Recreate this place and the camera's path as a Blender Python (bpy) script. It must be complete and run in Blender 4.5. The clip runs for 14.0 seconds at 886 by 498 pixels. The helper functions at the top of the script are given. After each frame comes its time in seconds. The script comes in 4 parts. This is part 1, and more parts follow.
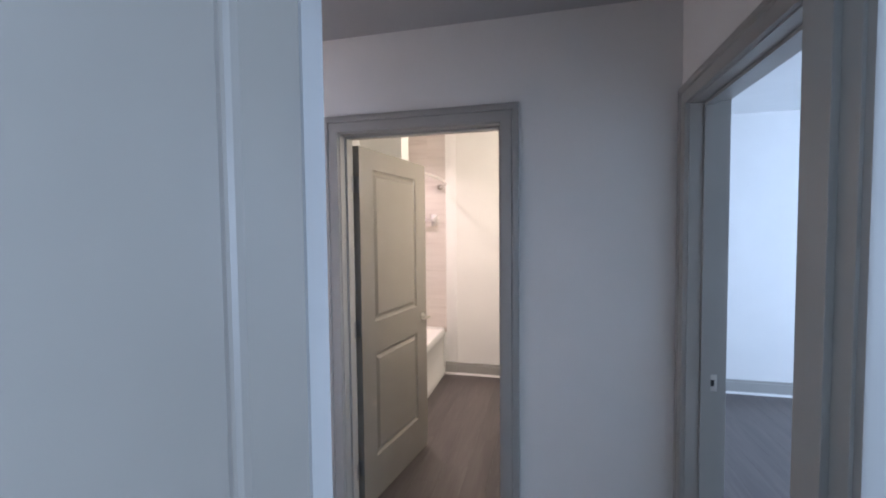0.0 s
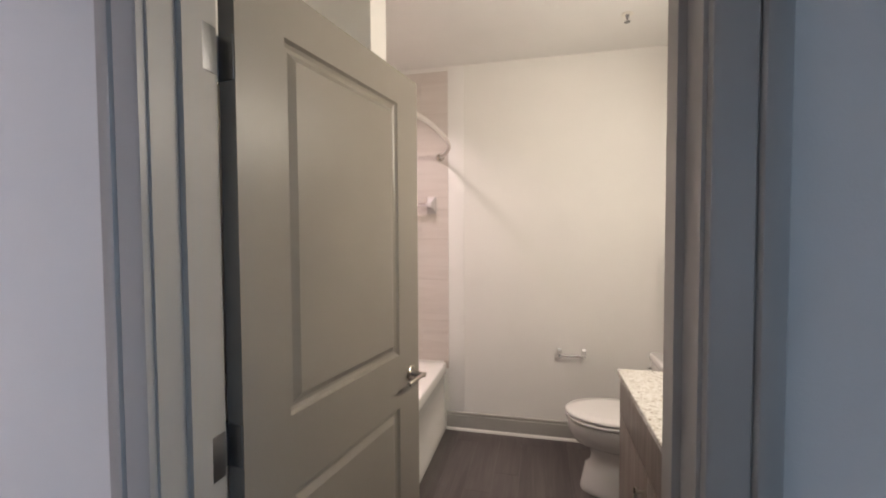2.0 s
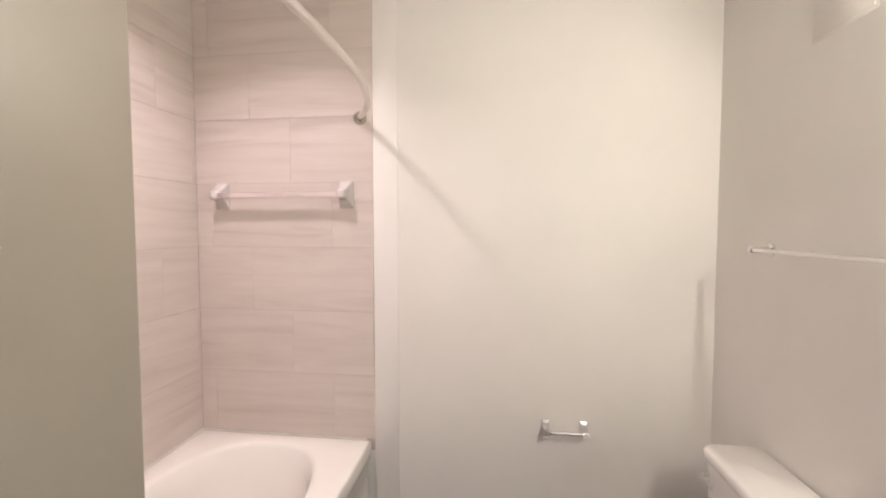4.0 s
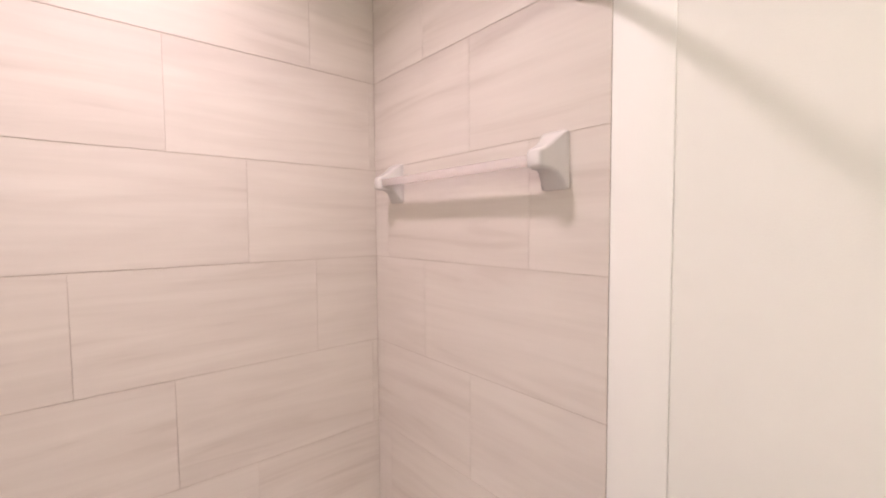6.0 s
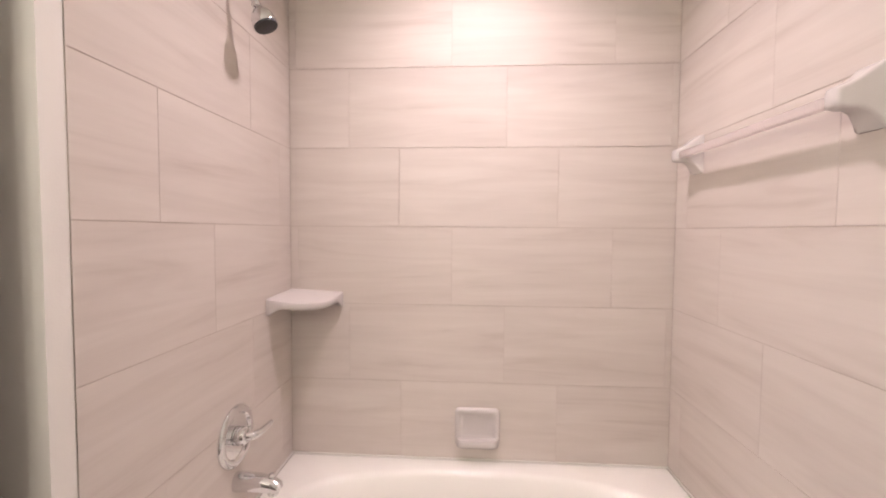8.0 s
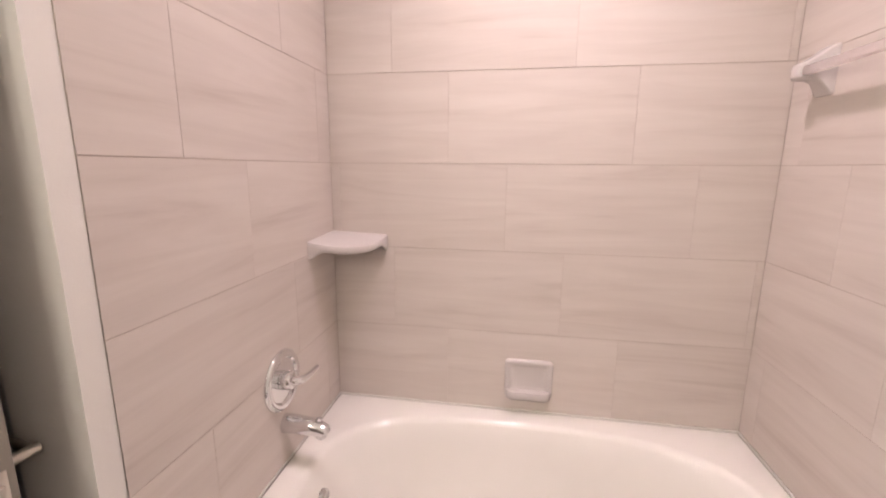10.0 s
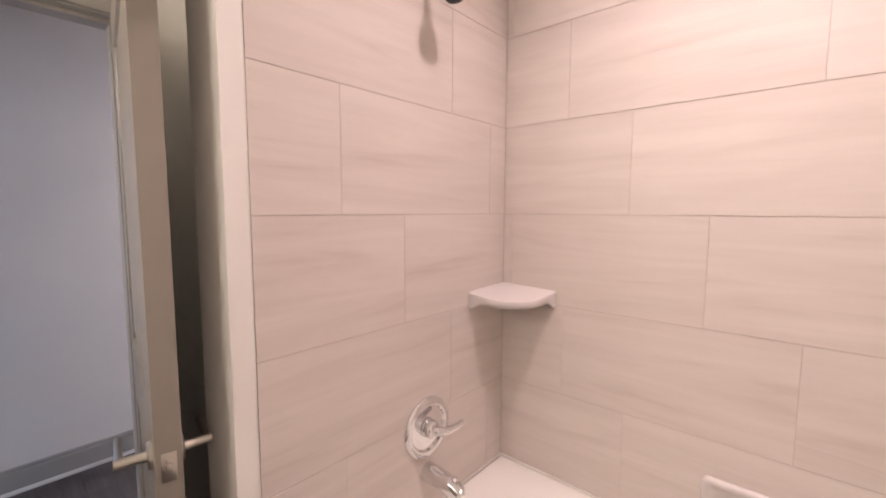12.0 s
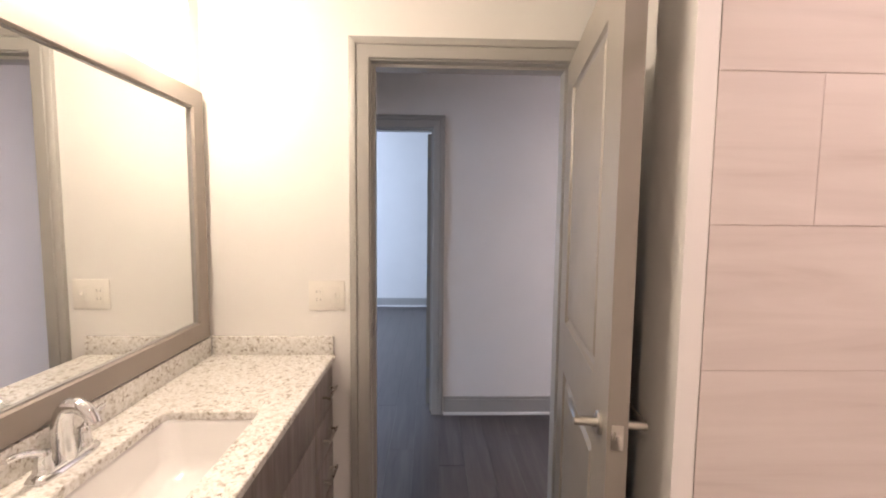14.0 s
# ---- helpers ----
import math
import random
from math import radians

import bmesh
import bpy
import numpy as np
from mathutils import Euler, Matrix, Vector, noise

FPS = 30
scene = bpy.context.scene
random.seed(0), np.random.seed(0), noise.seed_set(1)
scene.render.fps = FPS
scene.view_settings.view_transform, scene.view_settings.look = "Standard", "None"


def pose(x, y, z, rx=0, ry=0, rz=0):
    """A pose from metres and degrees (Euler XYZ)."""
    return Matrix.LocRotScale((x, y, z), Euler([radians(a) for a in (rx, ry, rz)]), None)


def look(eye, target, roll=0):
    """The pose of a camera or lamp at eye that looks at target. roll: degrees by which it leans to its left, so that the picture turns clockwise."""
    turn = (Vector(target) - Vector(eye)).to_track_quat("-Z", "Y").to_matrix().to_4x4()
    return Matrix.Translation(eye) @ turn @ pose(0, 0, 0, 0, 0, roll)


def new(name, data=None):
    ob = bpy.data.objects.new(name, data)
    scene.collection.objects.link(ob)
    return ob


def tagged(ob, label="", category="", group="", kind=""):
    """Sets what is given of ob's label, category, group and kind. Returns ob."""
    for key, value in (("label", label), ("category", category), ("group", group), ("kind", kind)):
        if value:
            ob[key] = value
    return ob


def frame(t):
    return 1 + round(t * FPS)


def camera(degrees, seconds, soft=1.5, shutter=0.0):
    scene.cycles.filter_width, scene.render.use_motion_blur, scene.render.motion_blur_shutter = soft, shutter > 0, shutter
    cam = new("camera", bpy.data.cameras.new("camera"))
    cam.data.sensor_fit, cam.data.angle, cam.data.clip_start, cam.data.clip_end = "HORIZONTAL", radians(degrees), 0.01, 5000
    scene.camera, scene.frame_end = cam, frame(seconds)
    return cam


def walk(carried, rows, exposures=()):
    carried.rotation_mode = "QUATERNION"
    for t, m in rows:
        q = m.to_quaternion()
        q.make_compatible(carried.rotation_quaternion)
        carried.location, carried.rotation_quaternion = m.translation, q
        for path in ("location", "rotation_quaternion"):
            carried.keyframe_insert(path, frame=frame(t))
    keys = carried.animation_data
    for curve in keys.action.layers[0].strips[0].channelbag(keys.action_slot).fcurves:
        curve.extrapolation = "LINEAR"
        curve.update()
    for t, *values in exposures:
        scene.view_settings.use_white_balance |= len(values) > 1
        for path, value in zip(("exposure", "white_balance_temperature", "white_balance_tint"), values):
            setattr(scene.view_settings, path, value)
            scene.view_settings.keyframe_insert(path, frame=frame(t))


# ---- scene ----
cam = camera(93.2, 14.0, 2.0)
PATH = [
    (0, (1.926, -2.055, 1.561), (1.454, -0.114, 1.472), -0.6),
    (0.3, (1.88, -1.825, 1.538), (1.409, 0.117, 1.457), -0.3),
    (0.5, (1.856, -1.671, 1.537), (1.392, 0.273, 1.449), -0.5),
    (0.6, (1.852, -1.576, 1.526), (1.382, 0.366, 1.441), -0.2),
    (0.9, (1.812, -1.348, 1.522), (1.344, 0.594, 1.439), -0.4),
    (1, (1.791, -1.284, 1.521), (1.329, 0.661, 1.438), -0.5),
    (1.2, (1.739, -1.15, 1.512), (1.277, 0.794, 1.428), -0.2),
    (1.5, (1.67, -0.963, 1.495), (1.208, 0.981, 1.416), -0.3),
    (2, (1.543, -0.692, 1.463), (1.097, 1.256, 1.389), -0.3),
    (2.1, (1.521, -0.659, 1.456), (1.099, 1.295, 1.382), -0.2),
    (2.4, (1.452, -0.503, 1.474), (1.144, 1.471, 1.395), -0.2),
    (2.5, (1.434, -0.454, 1.466), (1.169, 1.526, 1.39), -0.3),
    (2.7, (1.41, -0.339, 1.459), (1.228, 1.651, 1.381), -0.0),
    (4.8, (1.487, 0.96, 1.54), (1.001, 2.897, 1.421), -0.1),
    (5, (1.463, 1.098, 1.524), (0.796, 2.981, 1.416), -0.3),
    (5.5, (1.385, 1.378, 1.515), (0.288, 3.046, 1.405), -0.3),
    (5.7, (1.362, 1.466, 1.521), (0.084, 3.0, 1.419), -0.1),
    (6, (1.317, 1.541, 1.529), (-0.21, 2.828, 1.422), -0.4),
    (6.5, (1.322, 1.578, 1.54), (-0.519, 2.356, 1.457), 0.1),
    (6.7, (1.357, 1.561, 1.541), (-0.554, 2.142, 1.447), -0.7),
    (7, (1.471, 1.584, 1.543), (-0.505, 1.878, 1.454), 0.3),
    (7.5, (1.607, 1.582, 1.514), (-0.391, 1.594, 1.412), 0.2),
    (8, (1.626, 1.562, 1.411), (-0.368, 1.439, 1.323), 0.4),
    (8.5, (1.594, 1.559, 1.328), (-0.385, 1.35, 1.126), 0.5),
    (8.7, (1.584, 1.542, 1.308), (-0.383, 1.333, 1.011), 0.5),
    (11, (1.321, 1.519, 1.48), (-0.575, 1.031, 1.072), 0.3),
    (11.5, (1.25, 1.635, 1.472), (-0.504, 0.706, 1.223), 0.4),
    (12, (1.3, 1.698, 1.438), (-0.197, 0.385, 1.253), 0.2),
    (12.5, (1.358, 1.727, 1.431), (0.195, 0.109, 1.257), 0.2),
    (13, (1.42, 1.763, 1.429), (0.612, -0.059, 1.265), 0.2),
    (13.5, (1.47, 1.756, 1.425), (1.042, -0.191, 1.269), 0.5),
    (14, (1.489, 1.693, 1.438), (1.431, -0.3, 1.28), 0.6),
]
walk(cam, [(t, look(eye, target, roll)) for t, eye, target, roll in PATH], [(0.0, 0.1, 6150, 9), (0.6, 0.0, 6250, 9), (0.9, -0.18, 6300, 10), (1.6, -0.38, 6300, 8), (2.1, -0.38, 6250, 7), (2.5, -0.25, 6200, 7), (4.8, -0.13, 6100, 7), (8.7, -0.08, 6150, 9), (11.0, -0.15, 6300, 13), (12.5, 0.0, 6550, 14), (13.3, 0.06, 6700, 13), (14.0, 0.09, 6750, 14)])


# ---- light ----
world = bpy.data.worlds.new("sky")
scene.world = world
world.use_nodes = True
wn, wl = world.node_tree.nodes, world.node_tree.links
sky = wn.new("ShaderNodeTexSky")
sky.sky_type, sky.sun_disc = "NISHITA", False
sky.sun_elevation, sky.sun_rotation = radians(40), radians(120)
wl.new(sky.outputs["Color"], wn["Background"].inputs["Color"])
wn["Background"].inputs["Strength"].default_value = 0.1


def lamp(name, where, aim, size, watts, colour, shape="DISK", size_y=None):
    data = bpy.data.lights.new(name, "AREA")
    data.shape, data.size, data.energy, data.color = shape, size, watts, colour
    if size_y:
        data.size_y = size_y
    ob = new(name, data)
    ob.matrix_world = look(where, aim)
    return ob


WARM, DAY = (1.0, 0.862, 0.73), (0.51, 0.675, 1.0)
# recessed lamp over the tub, bulbs in the vanity shades, and daylight standing in four windows added out of view
lamp("shower_lamp", (0.50, 1.60, 2.668), (0.50, 1.60, 0), 0.13, 13.0, (1.0, 0.778, 0.78)).data.spread = radians(125)
SHADES_Y = (0.285, 0.532, 0.778, 1.025)
for sy in SHADES_Y:
    bulb = bpy.data.lights.new("vanity_bulb", "POINT")
    bulb.energy, bulb.color, bulb.shadow_soft_size = 6.4, WARM, 0.045
    new("vanity_bulb", bulb).location = (2.310, sy, 2.05)
    # extra panel added inside each shade, aimed to brighten the far wall
    lamp("vanity_fill", (2.316, sy, 2.05), (2.316 - 0.8, sy + 0.9, 2.05 - 0.35), 0.085, 3.1, WARM, "RECTANGLE", 0.135).data.spread = radians(165)
lamp("window_light_a", (4.9, -3.4, 1.5), (0, -3.3, 1.2), 1.9, 172.0, DAY, "RECTANGLE", 1.5)
lamp("window_light_b", (6.85, 0.5, 1.5), (0, 0.6, 1.2), 2.2, 165.0, DAY, "RECTANGLE", 1.6)
# added to brighten the small room beyond the far doorway, its window unseen
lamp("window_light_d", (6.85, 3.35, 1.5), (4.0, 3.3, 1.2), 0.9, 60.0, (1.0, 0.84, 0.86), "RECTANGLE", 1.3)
# added to light the living space, its window unseen
lamp("window_light_c", (-0.75, 3.9, 1.6), (-0.9, 0, 1.3), 1.0, 325.0, (0.96, 0.84, 0.97), "RECTANGLE", 1.3)


# ---- materials ----
def shader(name, colour, rough=0.5, metal=0.0, spec=0.5):
    m = bpy.data.materials.new(name)
    m.use_nodes = True
    n, l = m.node_tree.nodes, m.node_tree.links
    b = n["Principled BSDF"]
    b.inputs["Base Color"].default_value = (*colour, 1)
    b.inputs["Roughness"].default_value = rough
    b.inputs["Metallic"].default_value = metal
    b.inputs["Specular IOR Level"].default_value = spec
    return m, n, l, b


def coords(n, l, scale=(1, 1, 1), vary=0.0):
    tc, mp = n.new("ShaderNodeTexCoord"), n.new("ShaderNodeMapping")
    mp.inputs["Scale"].default_value = scale
    l.new(tc.outputs["Object"], mp.inputs["Vector"])
    if vary:
        info, mul = n.new("ShaderNodeObjectInfo"), n.new("ShaderNodeMath")
        mul.operation = "MULTIPLY"
        mul.inputs[1].default_value = vary
        l.new(info.outputs["Random"], mul.inputs[0])
        com = n.new("ShaderNodeCombineXYZ")
        for k in range(3):
            l.new(mul.outputs[0], com.inputs[k])
        l.new(com.outputs[0], mp.inputs["Location"])
    return mp.outputs["Vector"]


def noise_tex(n, l, vec, scale, detail=4.0, rough=0.55, distort=0.0):
    t = n.new("ShaderNodeTexNoise")
    t.inputs["Scale"].default_value, t.inputs["Detail"].default_value = scale, detail
    t.inputs["Roughness"].default_value, t.inputs["Distortion"].default_value = rough, distort
    l.new(vec, t.inputs["Vector"])
    return t.outputs["Fac"]


def ramp(n, l, fac, stops):
    r = n.new("ShaderNodeValToRGB")
    e = r.color_ramp.elements
    while len(e) < len(stops):
        e.new(0.5)
    for k, (p, c) in enumerate(stops):
        e[k].position, e[k].color = p, (*c, 1)
    l.new(fac, r.inputs["Fac"])
    return r.outputs["Color"]


def bump(n, l, b, height, strength=0.1, dist=0.002):
    k = n.new("ShaderNodeBump")
    k.inputs["Strength"].default_value, k.inputs["Distance"].default_value = strength, dist
    l.new(height, k.inputs["Height"])
    l.new(k.outputs["Normal"], b.inputs["Normal"])


def mixed(n, l, fac, a, c, mode="MIX"):
    x = n.new("ShaderNodeMix")
    x.data_type, x.blend_type = "RGBA", mode
    for sock, v in ((x.inputs[0], fac), (x.inputs[6], a), (x.inputs[7], c)):
        if isinstance(v, (int, float)):
            sock.default_value = v
        elif isinstance(v, tuple):
            sock.default_value = (*v, 1)
        else:
            l.new(v, sock)
    return x.outputs[2]


def paint(name, colour, rough=0.55, relief=0.08, grain=180.0, drift=0.05):
    m, n, l, b = shader(name, colour, rough)
    v = coords(n, l)
    lo, hi = [tuple(c * (1 - drift) for c in colour), tuple(min(1, c * (1 + drift)) for c in colour)]
    l.new(ramp(n, l, noise_tex(n, l, v, 1.7), [(0.3, lo), (0.7, hi)]), b.inputs["Base Color"])
    fine = noise_tex(n, l, v, grain, 3)
    rr = n.new("ShaderNodeMapRange")
    rr.inputs[3].default_value, rr.inputs[4].default_value = rough - 0.07, rough + 0.07
    l.new(noise_tex(n, l, v, 6.0), rr.inputs[0])
    l.new(rr.outputs[0], b.inputs["Roughness"])
    bump(n, l, b, fine, relief, 0.001)
    return m


WALL = paint("wall_paint", (0.76, 0.74, 0.70), 0.62, 0.25, 240, 0.03)
# ceiling paint darkened, with the hall's shade put into the colour
HALLC = paint("shaded_ceiling_paint", (0.42, 0.415, 0.40), 0.8, 0.35, 120, 0.03)
CEIL = paint("ceiling_paint", (0.78, 0.77, 0.74), 0.8, 0.35, 120, 0.03)
TRIM = paint("greige_trim_paint", (0.355, 0.342, 0.312), 0.36, 0.10, 90, 0.05)
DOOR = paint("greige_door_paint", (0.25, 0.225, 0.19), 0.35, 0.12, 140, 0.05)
STRIP = paint("white_edge_paint", (0.80, 0.78, 0.75), 0.5, 0.1, 200, 0.02)
SILVER = paint("silver_bead_paint", (0.26, 0.245, 0.23), 0.4, 0.05, 60, 0.04)
CAULK = paint("white_caulk", (0.68, 0.66, 0.62), 0.4, 0.1, 90, 0.03)
PLATE = paint("white_plastic", (0.78, 0.75, 0.68), 0.35, 0.03, 60, 0.02)
CERAM = paint("white_ceramic_glaze", (0.58, 0.545, 0.53), 0.18, 0.05, 30, 0.02)
CHINA = paint("white_china", (0.76, 0.74, 0.71), 0.10, 0.02, 20, 0.015)
ENAMEL = paint("white_tub_enamel", (0.82, 0.80, 0.76), 0.10, 0.03, 18, 0.02)
FRAMEM = paint("dark_taupe_frame", (0.29, 0.25, 0.215), 0.48, 0.12, 60, 0.12)
# near-black colour in place of the shade inside small holes
DARK = paint("hole_shade", (0.03, 0.028, 0.026), 0.7, 0.05, 60, 0.1)
RUBBER = paint("dark_nozzle_rubber", (0.025, 0.025, 0.027), 0.45, 0.6, 320, 0.1)
CHROME = shader("chrome", (0.76, 0.76, 0.77), 0.07, 1.0)[0]
NICKEL = paint("satin_nickel", (0.55, 0.52, 0.47), 0.28, 0.04, 400, 0.04)
NICKEL.node_tree.nodes["Principled BSDF"].inputs["Metallic"].default_value = 1.0
ROD = paint("brushed_rod_nickel", (0.74, 0.69, 0.65), 0.40, 0.04, 400, 0.03)
ROD.node_tree.nodes["Principled BSDF"].inputs["Metallic"].default_value = 0.7
STEEL = paint("dull_hinge_steel", (0.26, 0.265, 0.27), 0.42, 0.05, 300, 0.05)
STEEL.node_tree.nodes["Principled BSDF"].inputs["Metallic"].default_value = 1.0
MIRROR = shader("mirror_silver", (0.88, 0.89, 0.88), 0.01, 1.0)[0]
GLASS, _n, _l, _b = shader("window_glass", (1, 1, 1), 0.02)
_b.inputs["Transmission Weight"].default_value = 1.0
ACRYL, _n, _l, _b = shader("clear_acrylic", (0.92, 0.86, 0.86), 0.45)
_b.inputs["Transmission Weight"].default_value = 0.75
_b.inputs["IOR"].default_value = 1.08
OPAL, _n, _l, _b = shader("lit_opal_glass", (0.9, 0.88, 0.84), 0.25)
_b.inputs["Emission Color"].default_value = (1.0, 0.88, 0.72, 1)
_b.inputs["Emission Strength"].default_value = 0.95
LENS, _n, _l, _b = shader("lit_lamp_lens", (0.9, 0.9, 0.9), 0.4)
_b.inputs["Emission Color"].default_value = (1.0, 0.86, 0.76, 1)
_b.inputs["Emission Strength"].default_value = 6.0


def tile_material():
    m, n, l, b = shader("wood_look_tile", (0.6, 0.53, 0.47), 0.55, 0.0, 0.35)
    v = coords(n, l, (0.9, 0.9, 9.5), 37.0)
    long = noise_tex(n, l, v, 1.5, 4, 0.55, 1.1)
    v2 = coords(n, l, (2.2, 2.2, 60.0), 91.0)
    fine = noise_tex(n, l, v2, 1.6, 4, 0.6, 0.3)
    a = ramp(n, l, long, [(0.24, (0.520, 0.458, 0.415)), (0.40, (0.590, 0.532, 0.489)), (0.60, (0.628, 0.572, 0.528)), (0.80, (0.650, 0.597, 0.553))])
    f = ramp(n, l, fine, [(0.35, (0.978, 0.976, 0.974)), (0.65, (1, 1, 1))])
    c = mixed(n, l, 1.0, a, f, "MULTIPLY")
    info = n.new("ShaderNodeObjectInfo")
    tone = ramp(n, l, info.outputs["Random"], [(0, (0.972, 0.97, 0.967)), (1, (1.0, 1.0, 1.0))])
    l.new(mixed(n, l, 1.0, c, tone, "MULTIPLY"), b.inputs["Base Color"])
    rr = n.new("ShaderNodeMapRange")
    rr.inputs[3].default_value, rr.inputs[4].default_value = 0.52, 0.64
    l.new(long, rr.inputs[0])
    l.new(rr.outputs[0], b.inputs["Roughness"])
    bump(n, l, b, fine, 0.10, 0.001)
    return m


def plank_material():
    m, n, l, b = shader("dark_plank", (0.07, 0.05, 0.045), 0.4)
    v = coords(n, l, (9.0, 0.7, 9.0), 53.0)
    long = noise_tex(n, l, v, 2.0, 6, 0.62, 0.8)
    v2 = coords(n, l, (70, 2.5, 70), 19.0)
    fine = noise_tex(n, l, v2, 1.5, 3)
    a = ramp(n, l, long, [(0.25, (0.070, 0.058, 0.056)), (0.5, (0.106, 0.090, 0.086)), (0.75, (0.145, 0.125, 0.119))])
    f = ramp(n, l, fine, [(0.3, (0.8, 0.8, 0.8)), (0.7, (1, 1, 1))])
    info = n.new("ShaderNodeObjectInfo")
    tone = ramp(n, l, info.outputs["Random"], [(0, (0.88, 0.87, 0.86)), (1, (1.06, 1.05, 1.04))])
    l.new(mixed(n, l, 1.0, mixed(n, l, 1.0, a, f, "MULTIPLY"), tone, "MULTIPLY"), b.inputs["Base Color"])
    rr = n.new("ShaderNodeMapRange")
    rr.inputs[3].default_value, rr.inputs[4].default_value = 0.28, 0.44
    l.new(long, rr.inputs[0])
    l.new(rr.outputs[0], b.inputs["Roughness"])
    bump(n, l, b, fine, 0.25, 0.001)
    return m


def granite_material():
    m, n, l, b = shader("speckled_granite", (0.7, 0.65, 0.58), 0.16)
    v = coords(n, l)
    big = noise_tex(n, l, v, 75, 4, 0.6, 1.0)
    a = ramp(n, l, big, [(0.30, (0.47, 0.43, 0.37)), (0.42, (0.63, 0.60, 0.54)), (0.51, (0.74, 0.72, 0.67)), (0.68, (0.80, 0.79, 0.76))])
    vo = n.new("ShaderNodeTexVoronoi")
    vo.inputs["Scale"].default_value = 120
    l.new(v, vo.inputs["Vector"])
    cells = n.new("ShaderNodeSeparateColor")
    l.new(vo.outputs["Color"], cells.inputs["Color"])
    dark = ramp(n, l, cells.outputs[0], [(0.05, (0.52, 0.48, 0.43)), (0.14, (0.78, 0.75, 0.71)), (0.34, (1, 1, 1))])
    veil = ramp(n, l, noise_tex(n, l, v, 26, 3), [(0.40, (0, 0, 0)), (0.55, (1, 1, 1))])
    sep = n.new("ShaderNodeRGBToBW")
    l.new(veil, sep.inputs[0])
    spots = mixed(n, l, sep.outputs[0], (1.0, 1.0, 1.0), dark)
    l.new(mixed(n, l, 1.0, a, spots, "MULTIPLY"), b.inputs["Base Color"])
    return m


def cabinet_material():
    m, n, l, b = shader("dark_walnut_laminate", (0.1, 0.08, 0.06), 0.42)
    v = coords(n, l, (13, 13, 0.9), 23.0)
    long = noise_tex(n, l, v, 2.0, 6, 0.65, 0.9)
    a = ramp(n, l, long, [(0.25, (0.105, 0.085, 0.073)), (0.5, (0.200, 0.165, 0.142)), (0.78, (0.32, 0.272, 0.238))])
    l.new(a, b.inputs["Base Color"])
    bump(n, l, b, long, 0.12, 0.001)
    return m


TILE, PLANK, GRANITE, CABINET = tile_material(), plank_material(), granite_material(), cabinet_material()
GROUT = paint("tile_grout", (0.49, 0.425, 0.38), 0.85, 0.3, 300, 0.05)
SUB = paint("dark_plank_joint", (0.035, 0.028, 0.026), 0.7, 0.2, 80, 0.1)

# ---- mesh helpers ----
BASE = {}


def finish(name, bm, material, smooth=40):
    bmesh.ops.recalc_face_normals(bm, faces=bm.faces[:])
    me = bpy.data.meshes.new(name)
    bm.to_mesh(me)
    bm.free()
    me.materials.append(material)
    if smooth:
        me.shade_smooth()
        me.set_sharp_from_angle(angle=radians(smooth))
    return me


def structure(name, bm, material, label="", category="", smooth=30):
    return tagged(new(name, finish(name, bm, material, smooth)), label, category, kind="structure")


def thing(name, base, label, category, group="", rz=0.0):
    ob = new(name)
    ob.matrix_world = pose(*base, 0, 0, rz)
    ob.empty_display_size = 0.05
    BASE[ob.name] = Vector(base) if rz == 0 else Vector((0, 0, 0))
    return tagged(ob, label, category, group)


def part(name, bm, material, parent, label="", smooth=40):
    """A mesh under a thing; its corners are given in the world, or in the thing's own axes where that is turned."""
    shift = BASE[parent.name]
    bmesh.ops.translate(bm, vec=-shift, verts=bm.verts[:])
    ob = new(name, finish(name, bm, material, smooth))
    ob.parent = parent
    BASE[ob.name] = shift
    if label:
        ob["label"] = label
    return ob


def box(x0, x1, y0, y1, z0, z1, r=0.0, seg=2, bm=None):
    own = bmesh.new()
    bmesh.ops.create_cube(own, size=1)
    for v in own.verts:
        v.co = Vector(((x0 + x1) / 2 + v.co.x * (x1 - x0), (y0 + y1) / 2 + v.co.y * (y1 - y0), (z0 + z1) / 2 + v.co.z * (z1 - z0)))
    if r:
        bmesh.ops.bevel(own, geom=own.edges[:], offset=r, segments=seg, profile=0.5, affect="EDGES")
    return joined(bm, own)


def joined(bm, own):
    if bm is None:
        return own
    me = bpy.data.meshes.new("join")
    own.to_mesh(me)
    own.free()
    bm.from_mesh(me)
    bpy.data.meshes.remove(me)
    return bm


def boxes(*rows, r=0.0):
    bm = bmesh.new()
    for row in rows:
        box(*row, r=r, bm=bm)
    return bm


def loft(rings, caps=(True, True), closed=True, bm=None):
    own = bmesh.new()
    rows = [[own.verts.new(p) for p in ring] for ring in rings]
    k = len(rows[0])
    for a, b in zip(rows, rows[1:]):
        for i in range(k if closed else k - 1):
            own.faces.new((a[i], a[(i + 1) % k], b[(i + 1) % k], b[i]))
    if caps[0]:
        own.faces.new(rows[0])
    if caps[1]:
        own.faces.new(rows[-1])
    return joined(bm, own)


